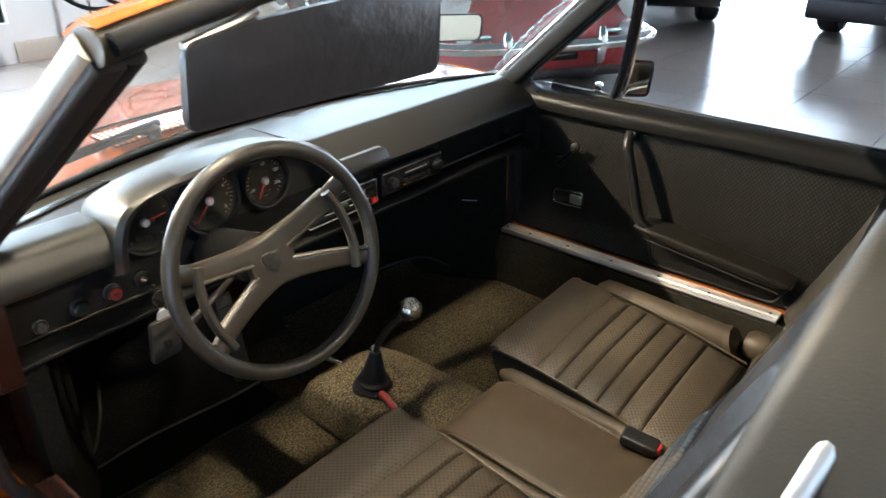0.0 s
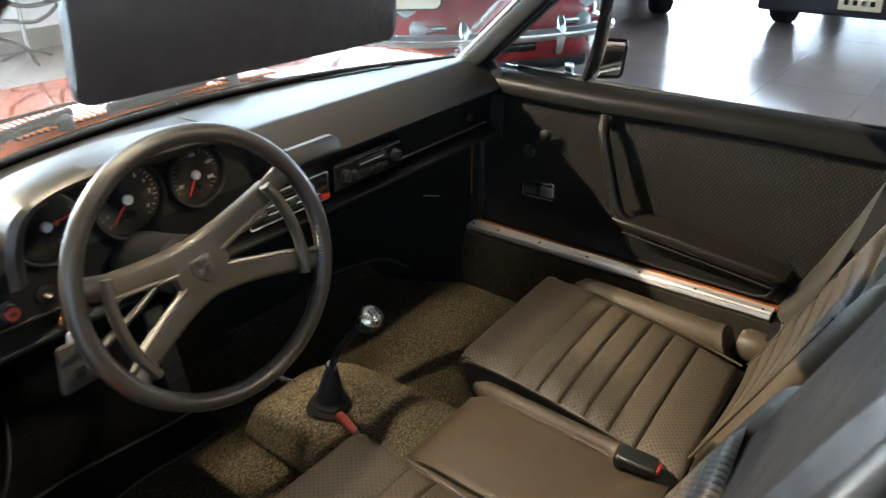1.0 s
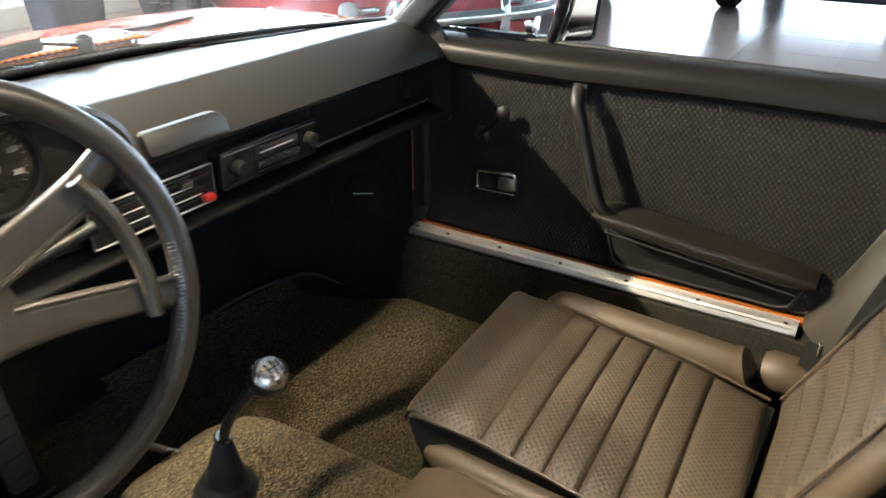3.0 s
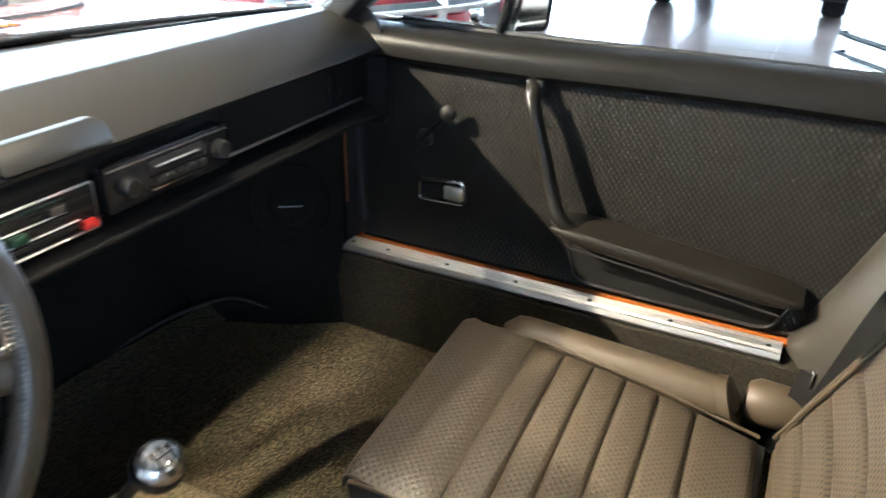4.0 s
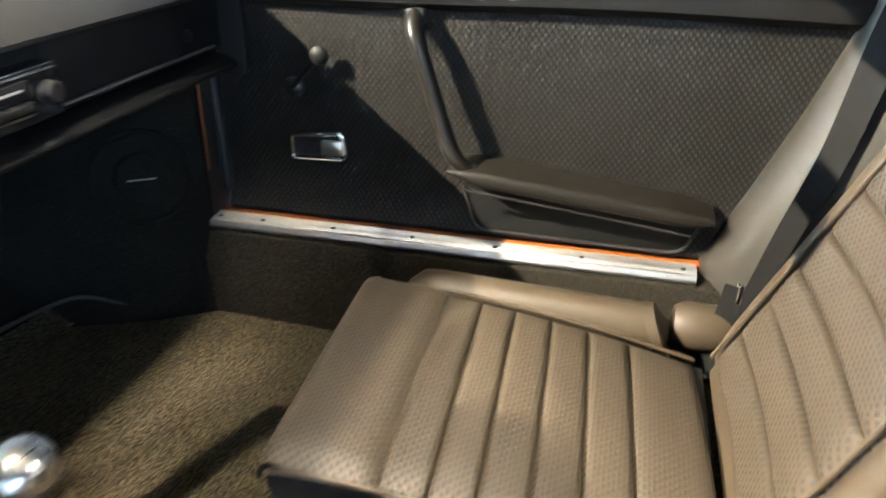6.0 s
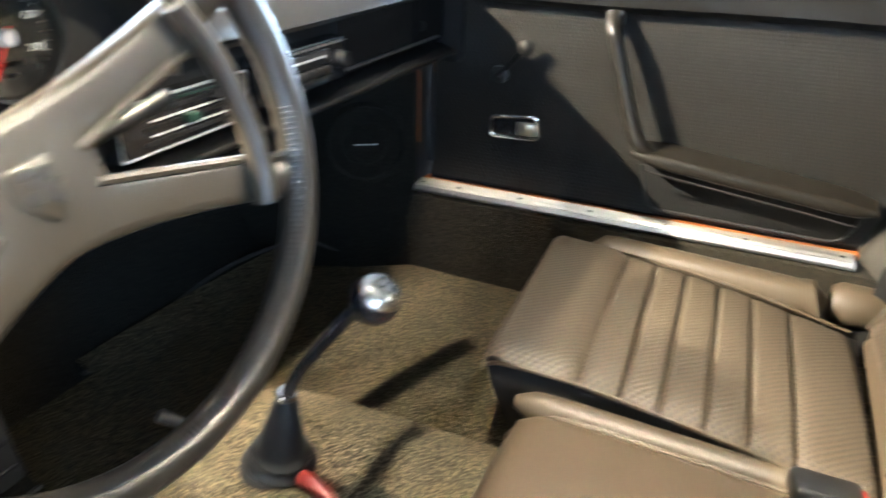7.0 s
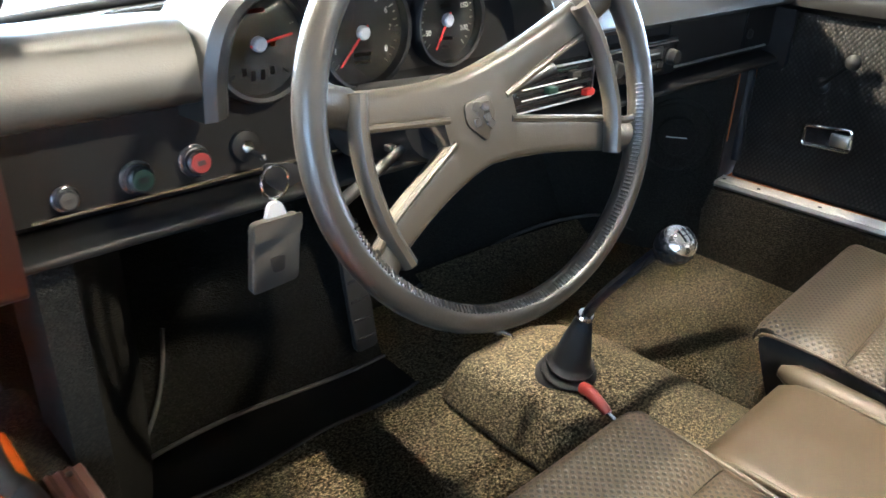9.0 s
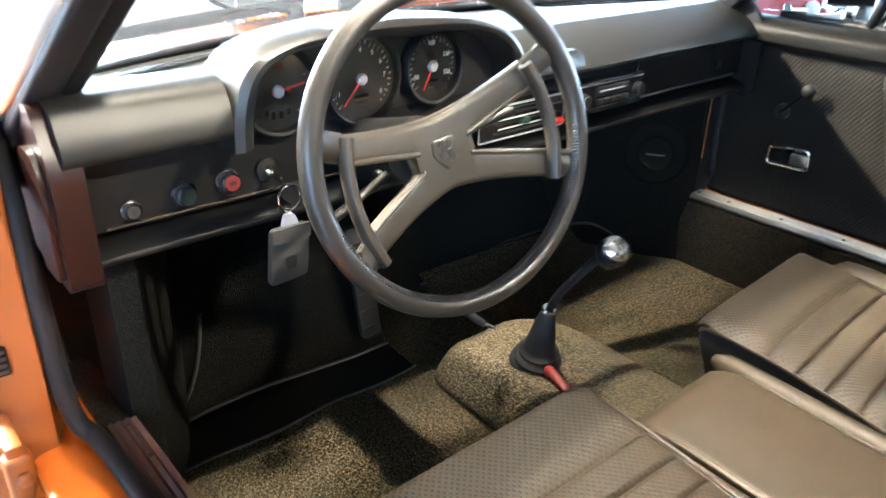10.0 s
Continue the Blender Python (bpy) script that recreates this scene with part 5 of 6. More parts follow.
    part("headrest_pad", pillow(cx - 0.118, cx + 0.118, eh[-1] + 0.03, 0.745, on_back, 0.018, 0.008, 16, 14), shell, s, "smooth vinyl headrest pad")
    for side in (-1, 1):
        loops = []
        for k in range(21):
            t = k / 20
            h = 0.005 + 0.50 * t
            r = 0.024 * (max(0.02, 1 - abs(2 * t - 1) ** 8)) ** 0.5
            c = foot + Vector((side * (half_width(h) - 0.016), 0, 0)) + up * h + fwd * (-0.004 + 0.006 * t)
            loops.append([c + Vector((r * math.cos(q), 0, 0)) + fwd * (r * 0.95 * math.sin(q)) for q in [2 * math.pi * j / 14 for j in range(14)]])
        part("backrest_bolster", rings(loops), VINYL_SOFT, s, "smooth vinyl backrest side roll")
        part("backrest_piping", tube([foot + Vector((side * (half_width(h) - 0.034), 0, 0)) + up * h + fwd * 0.022 for h in (0.03, 0.15, 0.27, 0.40)], 0.003, 8, 4), VINYL_SOFT, s)
        part("seat_rail", box(cx + side * 0.16 - 0.012, cx + side * 0.16 + 0.012, 0.02, 0.45, 0.188, 0.207, 0.003), STEEL, s)
    return s


make_seat(0.307, "black vinyl bucket seat with basket-weave ribs beside the closed door", 0.036, 25, 0.205, VINYL_SOFT)
make_seat(-0.380, "black vinyl bucket seat with basket-weave ribs behind the steering wheel", 0.072, 25, 0.232, CREASED)


def roll_pad(x, y0, y1, z0, z1, r):
    loops = []
    for k in range(19):
        t = k / 18
        rr = r * (max(0.16, 1 - abs(2 * t - 1) ** 14)) ** 0.5
        loops.append([Vector((x + rr * math.cos(q), y0 + (y1 - y0) * t, z0 + (z1 - z0) * t + rr * math.sin(q))) for q in [2 * math.pi * j / 16 for j in range(16)]])
    return rings(loops)


def centre_cushion():
    c = thing("centre_cushion", "smooth vinyl cushion with rolled sides between the two seats", "cushion", at=(-0.05, 0.25, 0.31))
    loops = []
    for k in range(19):
        t = k / 18
        y = 0.045 + 0.417 * t
        e = (max(0.0, 1 - max(0, (t - 0.80) / 0.20) ** 2.6)) ** 0.5
        z = 0.352 + 0.022 * t
        zl = 0.296
        q = rounded([(-0.150, zl), (-0.152, zl + (z - zl) * e), (0.062, zl + (z - zl) * e + 0.003), (0.060, zl)], 0.014, 4)
        loops.append([Vector((x, y, zz + 0.006 * math.sin(math.pi * (x + 0.16) / 0.22) * e)) for x, zz in q])
    part("cushion_body", rings(loops), VINYL_SOFT, c)
    part("side_roll", roll_pad(0.083, 0.05, 0.452, 0.342, 0.360, 0.021), VINYL_SOFT, c, "rolled cushion side")
    part("side_roll", roll_pad(-0.166, 0.05, 0.452, 0.336, 0.352, 0.017), VINYL_SOFT, c, "rolled cushion side")
    for x in (-0.1505, 0.0625):
        part("piping", tube([(x, 0.06, 0.350), (x, 0.25, 0.361), (x, 0.38, 0.367), (x, 0.43, 0.350), (x, 0.455, 0.318)], 0.0035, 8, 4), VINYL_SOFT, c)


centre_cushion()
part("side_roll", roll_pad(0.549, 0.095, 0.475, 0.343, 0.359, 0.036), VINYL_SOFT, car, "rolled vinyl pad beside the door sill")


def belt_buckle(at, turn):
    b = thing("belt_buckle", "black seat belt buckle with a red release button", "buckle", "belt buckles", at=at)
    f = Matrix.Translation(at) @ pose(0, 0, 0, 8, 0, turn)
    part("buckle_body", box(-0.021, 0.021, -0.036, 0.036, -0.012, 0.010, 0.007, 3, m=f), PLASTIC, b)
    part("release_button", box(-0.013, 0.013, -0.041, -0.033, -0.006, 0.007, 0.003, 2, m=f), RED_PLASTIC, b, "red release button")
    part("buckle_strap", tube([f @ Vector((0, -0.03, -0.008)), f @ Vector((0, -0.06, -0.012)), f @ Vector((0.0, -0.10, -0.030))], 0.018, 8, 4, flat=0.12), STRAP, b)


belt_buckle((0.058, 0.108, 0.374), 10)
belt_buckle((-0.17, 0.02, 0.352), -6)


def ribbon(points, wide, thick, mat, parent, name, across):
    pts = smooth_path(points, 8)
    loops = []
    for i, p in enumerate(pts):
        s = Vector(across(i / (len(pts) - 1))).normalized()
        width = wide(i / (len(pts) - 1)) if callable(wide) else wide
        d = (pts[min(i + 1, len(pts) - 1)] - pts[max(i - 1, 0)]).normalized()
        nrm = s.cross(d).normalized()
        loops.append([p + s * (width / 2) + nrm * thick, p - s * (width / 2) + nrm * thick, p - s * (width / 2), p + s * (width / 2)])
    return part(name, rings(loops), mat, parent)


def shoulder_belt():
    b = thing("seat_belt", "black webbing shoulder belt beside the seat", "seat belt", at=(0.57, 0.0, 0.42))
    ribbon([(0.668, -0.150, 0.86), (0.652, -0.117, 0.745), (0.638, -0.085, 0.59), (0.629, -0.048, 0.475), (0.618, -0.014, 0.361), (0.600, 0.010, 0.31)], lambda t: 0.048 - 0.026 * t, 0.0025, STRAP, b, "webbing", lambda t: (0.42 - 0.3 * t, 0.80, 0.35))
    ribbon([(0.565, 0.018, 0.420), (0.560, 0.022, 0.36), (0.556, 0.030, 0.27)], lambda t: 0.022 + 0.020 * t, 0.0025, STRAP, b, "lap_webbing", lambda t: (0.25, 0.95, 0.12))
    part("tongue", box(0.556, 0.572, 0.006, 0.014, 0.395, 0.425, 0.003, 2), CHROME, b, "chrome belt tongue")
    part("lower_webbing", rings([[Vector((0.549 + 0.0378 * math.cos(a), y + 0.016 * math.sin(a), 0.3440 + 0.0378 * math.sin(a))) for a in [2 * math.pi * j / 20 for j in range(20)]] for y in (0.104, 0.120)]), VINYL_SOFT, b, "webbing band round the side roll")
    return b


shoulder_belt()
part("inertia_cover", rings([[Vector((0.574 + r * math.cos(q), y, 0.342 + r * math.sin(q))) for q in [2 * math.pi * j / 18 for j in range(18)]] for y, r in ((0.000, 0.010), (0.006, 0.026), (0.03, 0.034), (0.075, 0.035), (0.088, 0.028), (0.092, 0.012))]), VINYL_SOFT, car, "rounded vinyl belt reel cover")


# ---- gear lever, levers and pedals ----
def gear_lever():
    g = thing("gear_lever", "gear lever with a chrome-topped black knob and rubber boot", "gear lever", at=(-0.09, 0.68, 0.305))
    part("boot", turned([(0.046, -0.008), (0.047, 0.000), (0.043, 0.004), (0.034, 0.007), (0.040, 0.011), (0.041, 0.015), (0.037, 0.019), (0.030, 0.022), (0.035, 0.026), (0.035, 0.030), (0.029, 0.034), (0.027, 0.040), (0.021, 0.074), (0.013, 0.112), (0.010, 0.117)], 28, aim((-0.086, 0.683, 0.305), (-0.10, -0.22, 1))), RUBBER, g, "ribbed black rubber boot")
    part("boot_collar", turned([(0.0115, 0), (0.0125, 0.004), (0.0105, 0.008)], 20, aim((-0.098, 0.657, 0.422), (-0.10, -0.35, 1))), CHROME, g, "chrome ring on the boot")
    part("lever", tube([(-0.098, 0.657, 0.420), (-0.105, 0.630, 0.470), (-0.116, 0.565, 0.555), (-0.119, 0.548, 0.572)], lambda t: 0.0072 + 0.003 * (t > 0.9), 12, 8), GLOSS_BLACK, g, "slim black lever")
    kd = Vector((-0.05, -0.55, 0.83))
    f = aim((-0.1195, 0.545, 0.566), kd)
    part("gear_knob", turned([(0.010, -0.004), (0.013, 0.0), (0.021, 0.010), (0.0245, 0.022), (0.0235, 0.030), (0.019, 0.038)], 28, f), GLOSS_BLACK, g, "black gear knob")
    cap = part("knob_cap", turned([(0.0225, 0.0315), (0.0195, 0.0385), (0.013, 0.0435), (0.006, 0.0455), (0.0005, 0.046)], 28, f), KNOB_CAP, g, "chrome cap with the shift pattern")
    for bx in ((-0.0006, 0.0006, -0.009, 0.009), (-0.0086, -0.0074, -0.008, 0.008), (0.0074, 0.0086, -0.008, 0.008), (-0.0086, 0.0086, -0.0006, 0.0006)):
        part("pattern_line", box(*bx, 0.0432, 0.0462, m=f), GLOSS_BLACK, cap)


gear_lever()


def handbrake():
    h = thing("handbrake", "handbrake lever with a red grip end and chrome button", "handbrake", at=(-0.108, 0.61, 0.30))
    part("grip", tube([(-0.101, 0.642, 0.313), (-0.104, 0.630, 0.316), (-0.110, 0.602, 0.310), (-0.113, 0.590, 0.305)], lambda t: 0.0105 * (1 - 0.35 * t) * (0.75 if t < 0.05 else 1), 14, 6), RED_KNOB, h, "dull red grip")
    part("button", tube([(-0.113, 0.592, 0.306), (-0.118, 0.555, 0.300)], 0.0045, 10, 0), CHROME, h, "chrome rod")


handbrake()


def heater_lever():
    h = thing("heater_lever", "small black heater lever with a chrome end", "lever", at=(-0.07, 0.825, 0.295))
    part("lever_grip", tube([(-0.098, 0.852, 0.330), (-0.085, 0.838, 0.316), (-0.074, 0.826, 0.306)], lambda t: 0.0085 - 0.002 * t, 12, 4), PLASTIC, h, "black plastic grip")
    part("lever_rod", tube([(-0.074, 0.826, 0.306), (-0.062, 0.814, 0.298), (-0.057, 0.806, 0.278)], 0.0035, 8, 6), CHROME, h, "bent chrome rod")


heater_lever()
# ---- mirror and sun visors ----
def rear_view_mirror():
    m = thing("rear_view_mirror", "black rear-view mirror under the windscreen header", "mirror", at=(0.10, 0.655, 1.072))
    f = Matrix.Translation((0.10, 0.655, 1.072)) @ pose(0, 0, 0, -6, 4, -20)
    out = rounded([(-0.105, -0.026), (0.105, -0.026), (0.11, 0.026), (-0.11, 0.026)], 0.016, 4)
    part("mirror_shell", rings([[f @ Vector((u * k, w, v * k)) for u, v in out] for w, k in ((-0.006, 1.0), (0.008, 1.0), (0.020, 0.8))]), PLASTIC, m)
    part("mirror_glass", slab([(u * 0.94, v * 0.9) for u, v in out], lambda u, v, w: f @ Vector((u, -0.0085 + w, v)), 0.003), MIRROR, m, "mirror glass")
    part("mirror_stem", tube([(0.10, 0.672, 1.078), (0.098, 0.655, 1.118), (0.09, 0.575, 1.205)], 0.008, 10, 4), PLASTIC, m)


rear_view_mirror()


def sun_visor(x0, x1, drop, label):
    v = thing("sun_visor", label, "sun visor", "sun visors", at=((x0 + x1) / 2, 0.50, 1.13))
    out = rounded([(x0, 1.055), (x1, 1.047), (x1 - 0.004, 1.198), (x0 + 0.11, 1.178), (x0 + 0.008, 1.163)], 0.018, 5)
    part("visor_pad", slab(out, lambda u, w, q: (u, 0.487 + drop * (1.12 - w) + q, w), 0.014, bevel=0.006), VISOR, v, "black vinyl visor pad")
    part("visor_rod", tube([(x0 + 0.01, 0.494, 1.160), (x0 + 0.07, 0.499, 1.172), (x0 + 0.13, 0.505, 1.186)], 0.006, 8, 4), ALUMINIUM, v, "chrome visor pivot")
    return v


sun_visor(-0.556, -0.080, 0.06, "black vinyl sun visor folded down under the header")


# ---- other cars and things in the showroom ----
def wheel(parent, place, axis, r, w, rim_mat, cap=CHROME):
    f = aim(place, axis)
    tyre = part("wheel", turned([(r * 0.62, -w / 2), (r * 0.92, -w / 2), (r, -w * 0.36), (r, w * 0.36), (r * 0.92, w / 2), (r * 0.62, w / 2)], 32, f), TYRE, parent, "black road tyre")
    part("rim", turned([(r * 0.64, w * 0.30), (r * 0.66, w * 0.46), (r * 0.58, w * 0.42), (r * 0.50, w * 0.18), (r * 0.2, w * 0.24), (r * 0.17, w * 0.36), (0.001, w * 0.38)], 28, f), rim_mat, tyre, "bright wheel rim")
    for k in range(5):
        part("rim_spoke", box(r * 0.16, r * 0.56, -0.022, 0.022, w * 0.16, w * 0.30, 0.004, 1, m=f @ Matrix.Rotation(2 * math.pi * k / 5, 4, "Z")), rim_mat, tyre)
    return tyre


def car_shell(parent, m, stations, mat, name="body"):
    """A body skinned over cross sections (along, half width, low, waist, top)."""
    loops = []
    for a, w, lo, mid, top in stations:
        q = [(-w * 0.90, lo), (-w, lo + 0.06), (-w * 1.0, mid - 0.10), (-w * 0.94, mid), (-w * 0.70, top), (0, top + 0.02), (w * 0.70, top), (w * 0.94, mid), (w, mid - 0.10), (w, lo + 0.06), (w * 0.90, lo)]
        p = smooth_path([(x, z, 0) for x, z in q], 3)
        loops.append([m @ Vector((v.x, -a, v.y)) for v in p])
    return part(name, rings(loops), mat, parent)


def car_windows(parent, m, cowl, front, rear, tail):
    """Screens and side windows over a cabin, set just proud of its skin; each station as in car_shell."""
    def mix(a, b, t):
        return [p + (q - p) * t for p, q in zip(a, b)]

    def screen(a, b, lo, hi, name):
        def f(u, v):
            st = mix(a, b, lo + (hi - lo) * v)
            x = (2 * u - 1) * st[1] * 0.60
            return m @ Vector((x, -st[0], st[4] + 0.034 - 0.020 * (2 * u - 1) ** 2))
        part(name, sheet(f, 12, 8, thick=0.006), GLOSS_BLACK, parent, "dark tinted glass")

    screen(cowl, front, 0.10, 0.88, "windscreen")
    screen(rear, tail, 0.08, 0.62, "rear_window")
    for side in (-1, 1):
        for t0, t1 in ((0.04, 0.50), (0.54, 0.94)):
            def f(u, v):
                st = mix(front, rear, t0 + (t1 - t0) * u)
                k = 0.24 + 0.52 * v
                return m @ Vector((side * (st[1] * (0.965 - 0.235 * k) + 0.014), -st[0], st[3] + (st[4] - st[3]) * k))
            part("side_window", sheet(f, 8, 6, thick=0.006), GLOSS_BLACK, parent, "dark side window")


def red_coupe():
    m = Matrix.Translation((2.86, 2.13, 0.0)) @ pose(0, 0, 0, 0, 0, math.degrees(math.atan2(0.84, 0.545)) - 90)  # its nose at the origin, its tail along +y
    c = thing("classic_coupe", "red classic coupe with chrome bumpers", "car", at=m.translation)
    f = m @ pose(0, 0, 0, 0, 0, 180)
    car_shell(c, f, [(-0.02, 0.30, 0.34, 0.46, 0.52), (0.03, 0.52, 0.27, 0.52, 0.62), (0.14, 0.68, 0.22, 0.62, 0.72), (0.40, 0.78, 0.20, 0.72, 0.80), (0.9, 0.82, 0.20, 0.80, 0.86), (1.25, 0.83, 0.20, 0.84, 0.90)], RED_PAINT, "front_body")
    car_shell(c, f, [(1.25, 0.83, 0.20, 0.84, 0.90), (1.75, 0.83, 0.20, 0.86, 1.22), (2.4, 0.83, 0.20, 0.86, 1.26), (3.2, 0.80, 0.22, 0.80, 0.98), (3.9, 0.62, 0.30, 0.62, 0.68)], RED_PAINT, "cabin_body")
    car_windows(c, f, (1.25, 0.83, 0.20, 0.84, 0.90), (1.75, 0.83, 0.20, 0.86, 1.22), (2.4, 0.83, 0.20, 0.86, 1.26), (3.2, 0.80, 0.22, 0.80, 0.98))
    for s in (-1, 1):
        lp = m @ Vector((s * 0.55, 0.10, 0.63))
        d = (m.to_3x3() @ Vector((0, -1, 0.12))).normalized()
        h = part("headlamp", turned([(0.105, -0.10), (0.108, 0.012), (0.100, 0.022), (0.094, 0.016)], 32, aim(lp, d)), CHROME, c, "round headlamp with a chrome ring")
        part("lamp_glass", turned([(0.094, 0.012), (0.08, 0.030), (0.04, 0.042), (0.001, 0.046)], 32, aim(lp, d)), LAMP_GLASS, h, "clear lamp glass")
        part("indicator", turned([(0.045, -0.02), (0.045, 0.012), (0.028, 0.028), (0.001, 0.032)], 20, aim(m @ Vector((s * 0.52, 0.02, 0.475)), d)), LAMP_GLASS, c, "pale round indicator")
        part("bumper_guard", rings([[m @ Vector((s * 0.30 + u * k, -0.115 + v * k + 0.02 * abs(z - 0.42) / 0.1, z)) for u, v in rounded([(-0.028, -0.03), (0.028, -0.03), (0.028, 0.04), (-0.028, 0.04)], 0.02, 4)] for z, k in ((0.305, 0.5), (0.33, 0.9), (0.42, 1.0), (0.50, 0.9), (0.525, 0.5))]), CHROME, c, "upright chrome bumper guard")
        part("horn_grille", box(s * 0.42 - 0.06, s * 0.42 + 0.06, -0.015, 0.03, 0.455, 0.495, 0.012, 2, m=m), CHROME, c)
        for y in (0.78, 2.95):
            wheel(c, m @ Vector((s * 0.68, y, 0.315)), m.to_3x3() @ Vector((s, 0, 0)), 0.315, 0.165, RIM)
    part("front_bumper", tube([m @ Vector(p) for p in ((-0.80, 0.42, 0.425), (-0.74, 0.10, 0.425), (-0.5, -0.06, 0.425), (0, -0.11, 0.425), (0.5, -0.06, 0.425), (0.74, 0.10, 0.425), (0.80, 0.42, 0.425))], 0.048, 14, 8, flat=0.8), CHROME, c, "curved chrome bumper")
    part("under_nose", box(-0.62, 0.62, 0.10, 0.6, 0.17, 0.26, 0.03, 2, m=m), STEEL, c, "dark underside")
    part("air_intake", box(-0.20, 0.20, -0.03, 0.05, 0.315, 0.375, 0.02, 2, m=m), GLOSS_BLACK, c, "dark air intake")
    return c


red_coupe()


def dark_saloon():
    m = Matrix.Translation((6.25, 0.82, 0.0)) @ pose(0, 0, 0, 0, 0, -90)  # nose towards -x
    c = thing("parked_saloon", "dark blue saloon with square lamps and a pale plate", "car", at=m.translation)
    f = m @ pose(0, 0, 0, 0, 0, 180)
    car_shell(c, f, [(0.0, 0.74, 0.20, 0.54, 0.62), (0.06, 0.80, 0.19, 0.64, 0.70), (0.5, 0.83, 0.20, 0.80, 0.86), (1.2, 0.84, 0.22, 0.88, 0.94), (1.8, 0.84, 0.22, 0.90, 1.38), (2.9, 0.84, 0.22, 0.90, 1.38), (3.6, 0.82, 0.24, 0.86, 0.98), (4.2, 0.78, 0.30, 0.76, 0.84)], NAVY_PAINT)
    car_windows(c, f, (1.2, 0.84, 0.22, 0.88, 0.94), (1.8, 0.84, 0.22, 0.90, 1.38), (2.9, 0.84, 0.22, 0.90, 1.38), (3.6, 0.82, 0.24, 0.86, 0.98))
    for s in (-1, 1):
        part("corner_lamp", box(s * 0.62 - 0.13, s * 0.62 + 0.13, -0.03, 0.05, 0.40, 0.50, 0.012, 2, m=m), LAMP_GLASS, c, "square lamp")
        part("indicator", box(s * 0.775 - 0.035, s * 0.775 + 0.035, -0.04, 0.10, 0.40, 0.50, 0.010, 2, m=m), AMBER, c, "amber indicator")
        for y in (0.55, 3.1):
            wheel(c, m @ Vector((s * 0.70, y, 0.30)), m.to_3x3() @ Vector((s, 0, 0)), 0.30, 0.19, RIM)
    part("bumper", box(-0.80, 0.80, -0.09, 0.06, 0.19, 0.37, 0.03, 3, m=m), STEEL, c, "dark bumper")
    plate = part("number_plate", box(-0.16, 0.16, -0.105, -0.095, 0.25, 0.37, 0.004, 1, m=m), PLATE, c, "pale number plate")
    for k in range(4):
        part("plate_bar", box(-0.12 + 0.065 * k, -0.085 + 0.065 * k, -0.108, -0.104, 0.29, 0.33, m=m), GLOSS_BLACK, plate)
    return c


dark_saloon()


def black_car():
    m = Matrix.Translation((6.60, 2.74, 0.0)) @ pose(0, 0, 0, 0, 0, -62)
    c = thing("parked_sports_car", "black car with polished wheels and a chrome bumper", "car", at=m.translation)
    f = m @ pose(0, 0, 0, 0, 0, 180) @ Matrix.Translation((0.62, 0.9, 0))
    car_shell(c, f, [(0.0, 0.62, 0.34, 0.60, 0.66), (0.10, 0.74, 0.26, 0.70, 0.76), (0.6, 0.82, 0.15, 0.78, 0.84), (1.4, 0.83, 0.13, 0.84, 0.90), (2.0, 0.83, 0.13, 0.86, 1.26), (2.8, 0.83, 0.13, 0.86, 1.26), (3.7, 0.80, 0.24, 0.78, 0.90), (4.1, 0.66, 0.30, 0.66, 0.70)], BLACK_PAINT)
    car_windows(c, f, (1.4, 0.83, 0.13, 0.84, 0.90), (2.0, 0.83, 0.13, 0.86, 1.26), (2.8, 0.83, 0.13, 0.86, 1.26), (3.7, 0.80, 0.24, 0.78, 0.90))
    g = m @ Matrix.Translation((-0.62, -0.9, 0))
    for s in (-1, 1):
        for y in (0.9, 3.2):
            wheel(c, g @ Vector((s * 0.70, y, 0.31)), g.to_3x3() @ Vector((s, 0, 0)), 0.31, 0.20, RIM)
    part("bumper", tube([g @ Vector(p) for p in ((-0.80, 0.30, 0.42), (-0.6, -0.03, 0.42), (0, -0.08, 0.42), (0.6, -0.03, 0.42), (0.80, 0.30, 0.42))], 0.045, 12, 6), CHROME, c, "chrome bumper")
    return c


black_car()


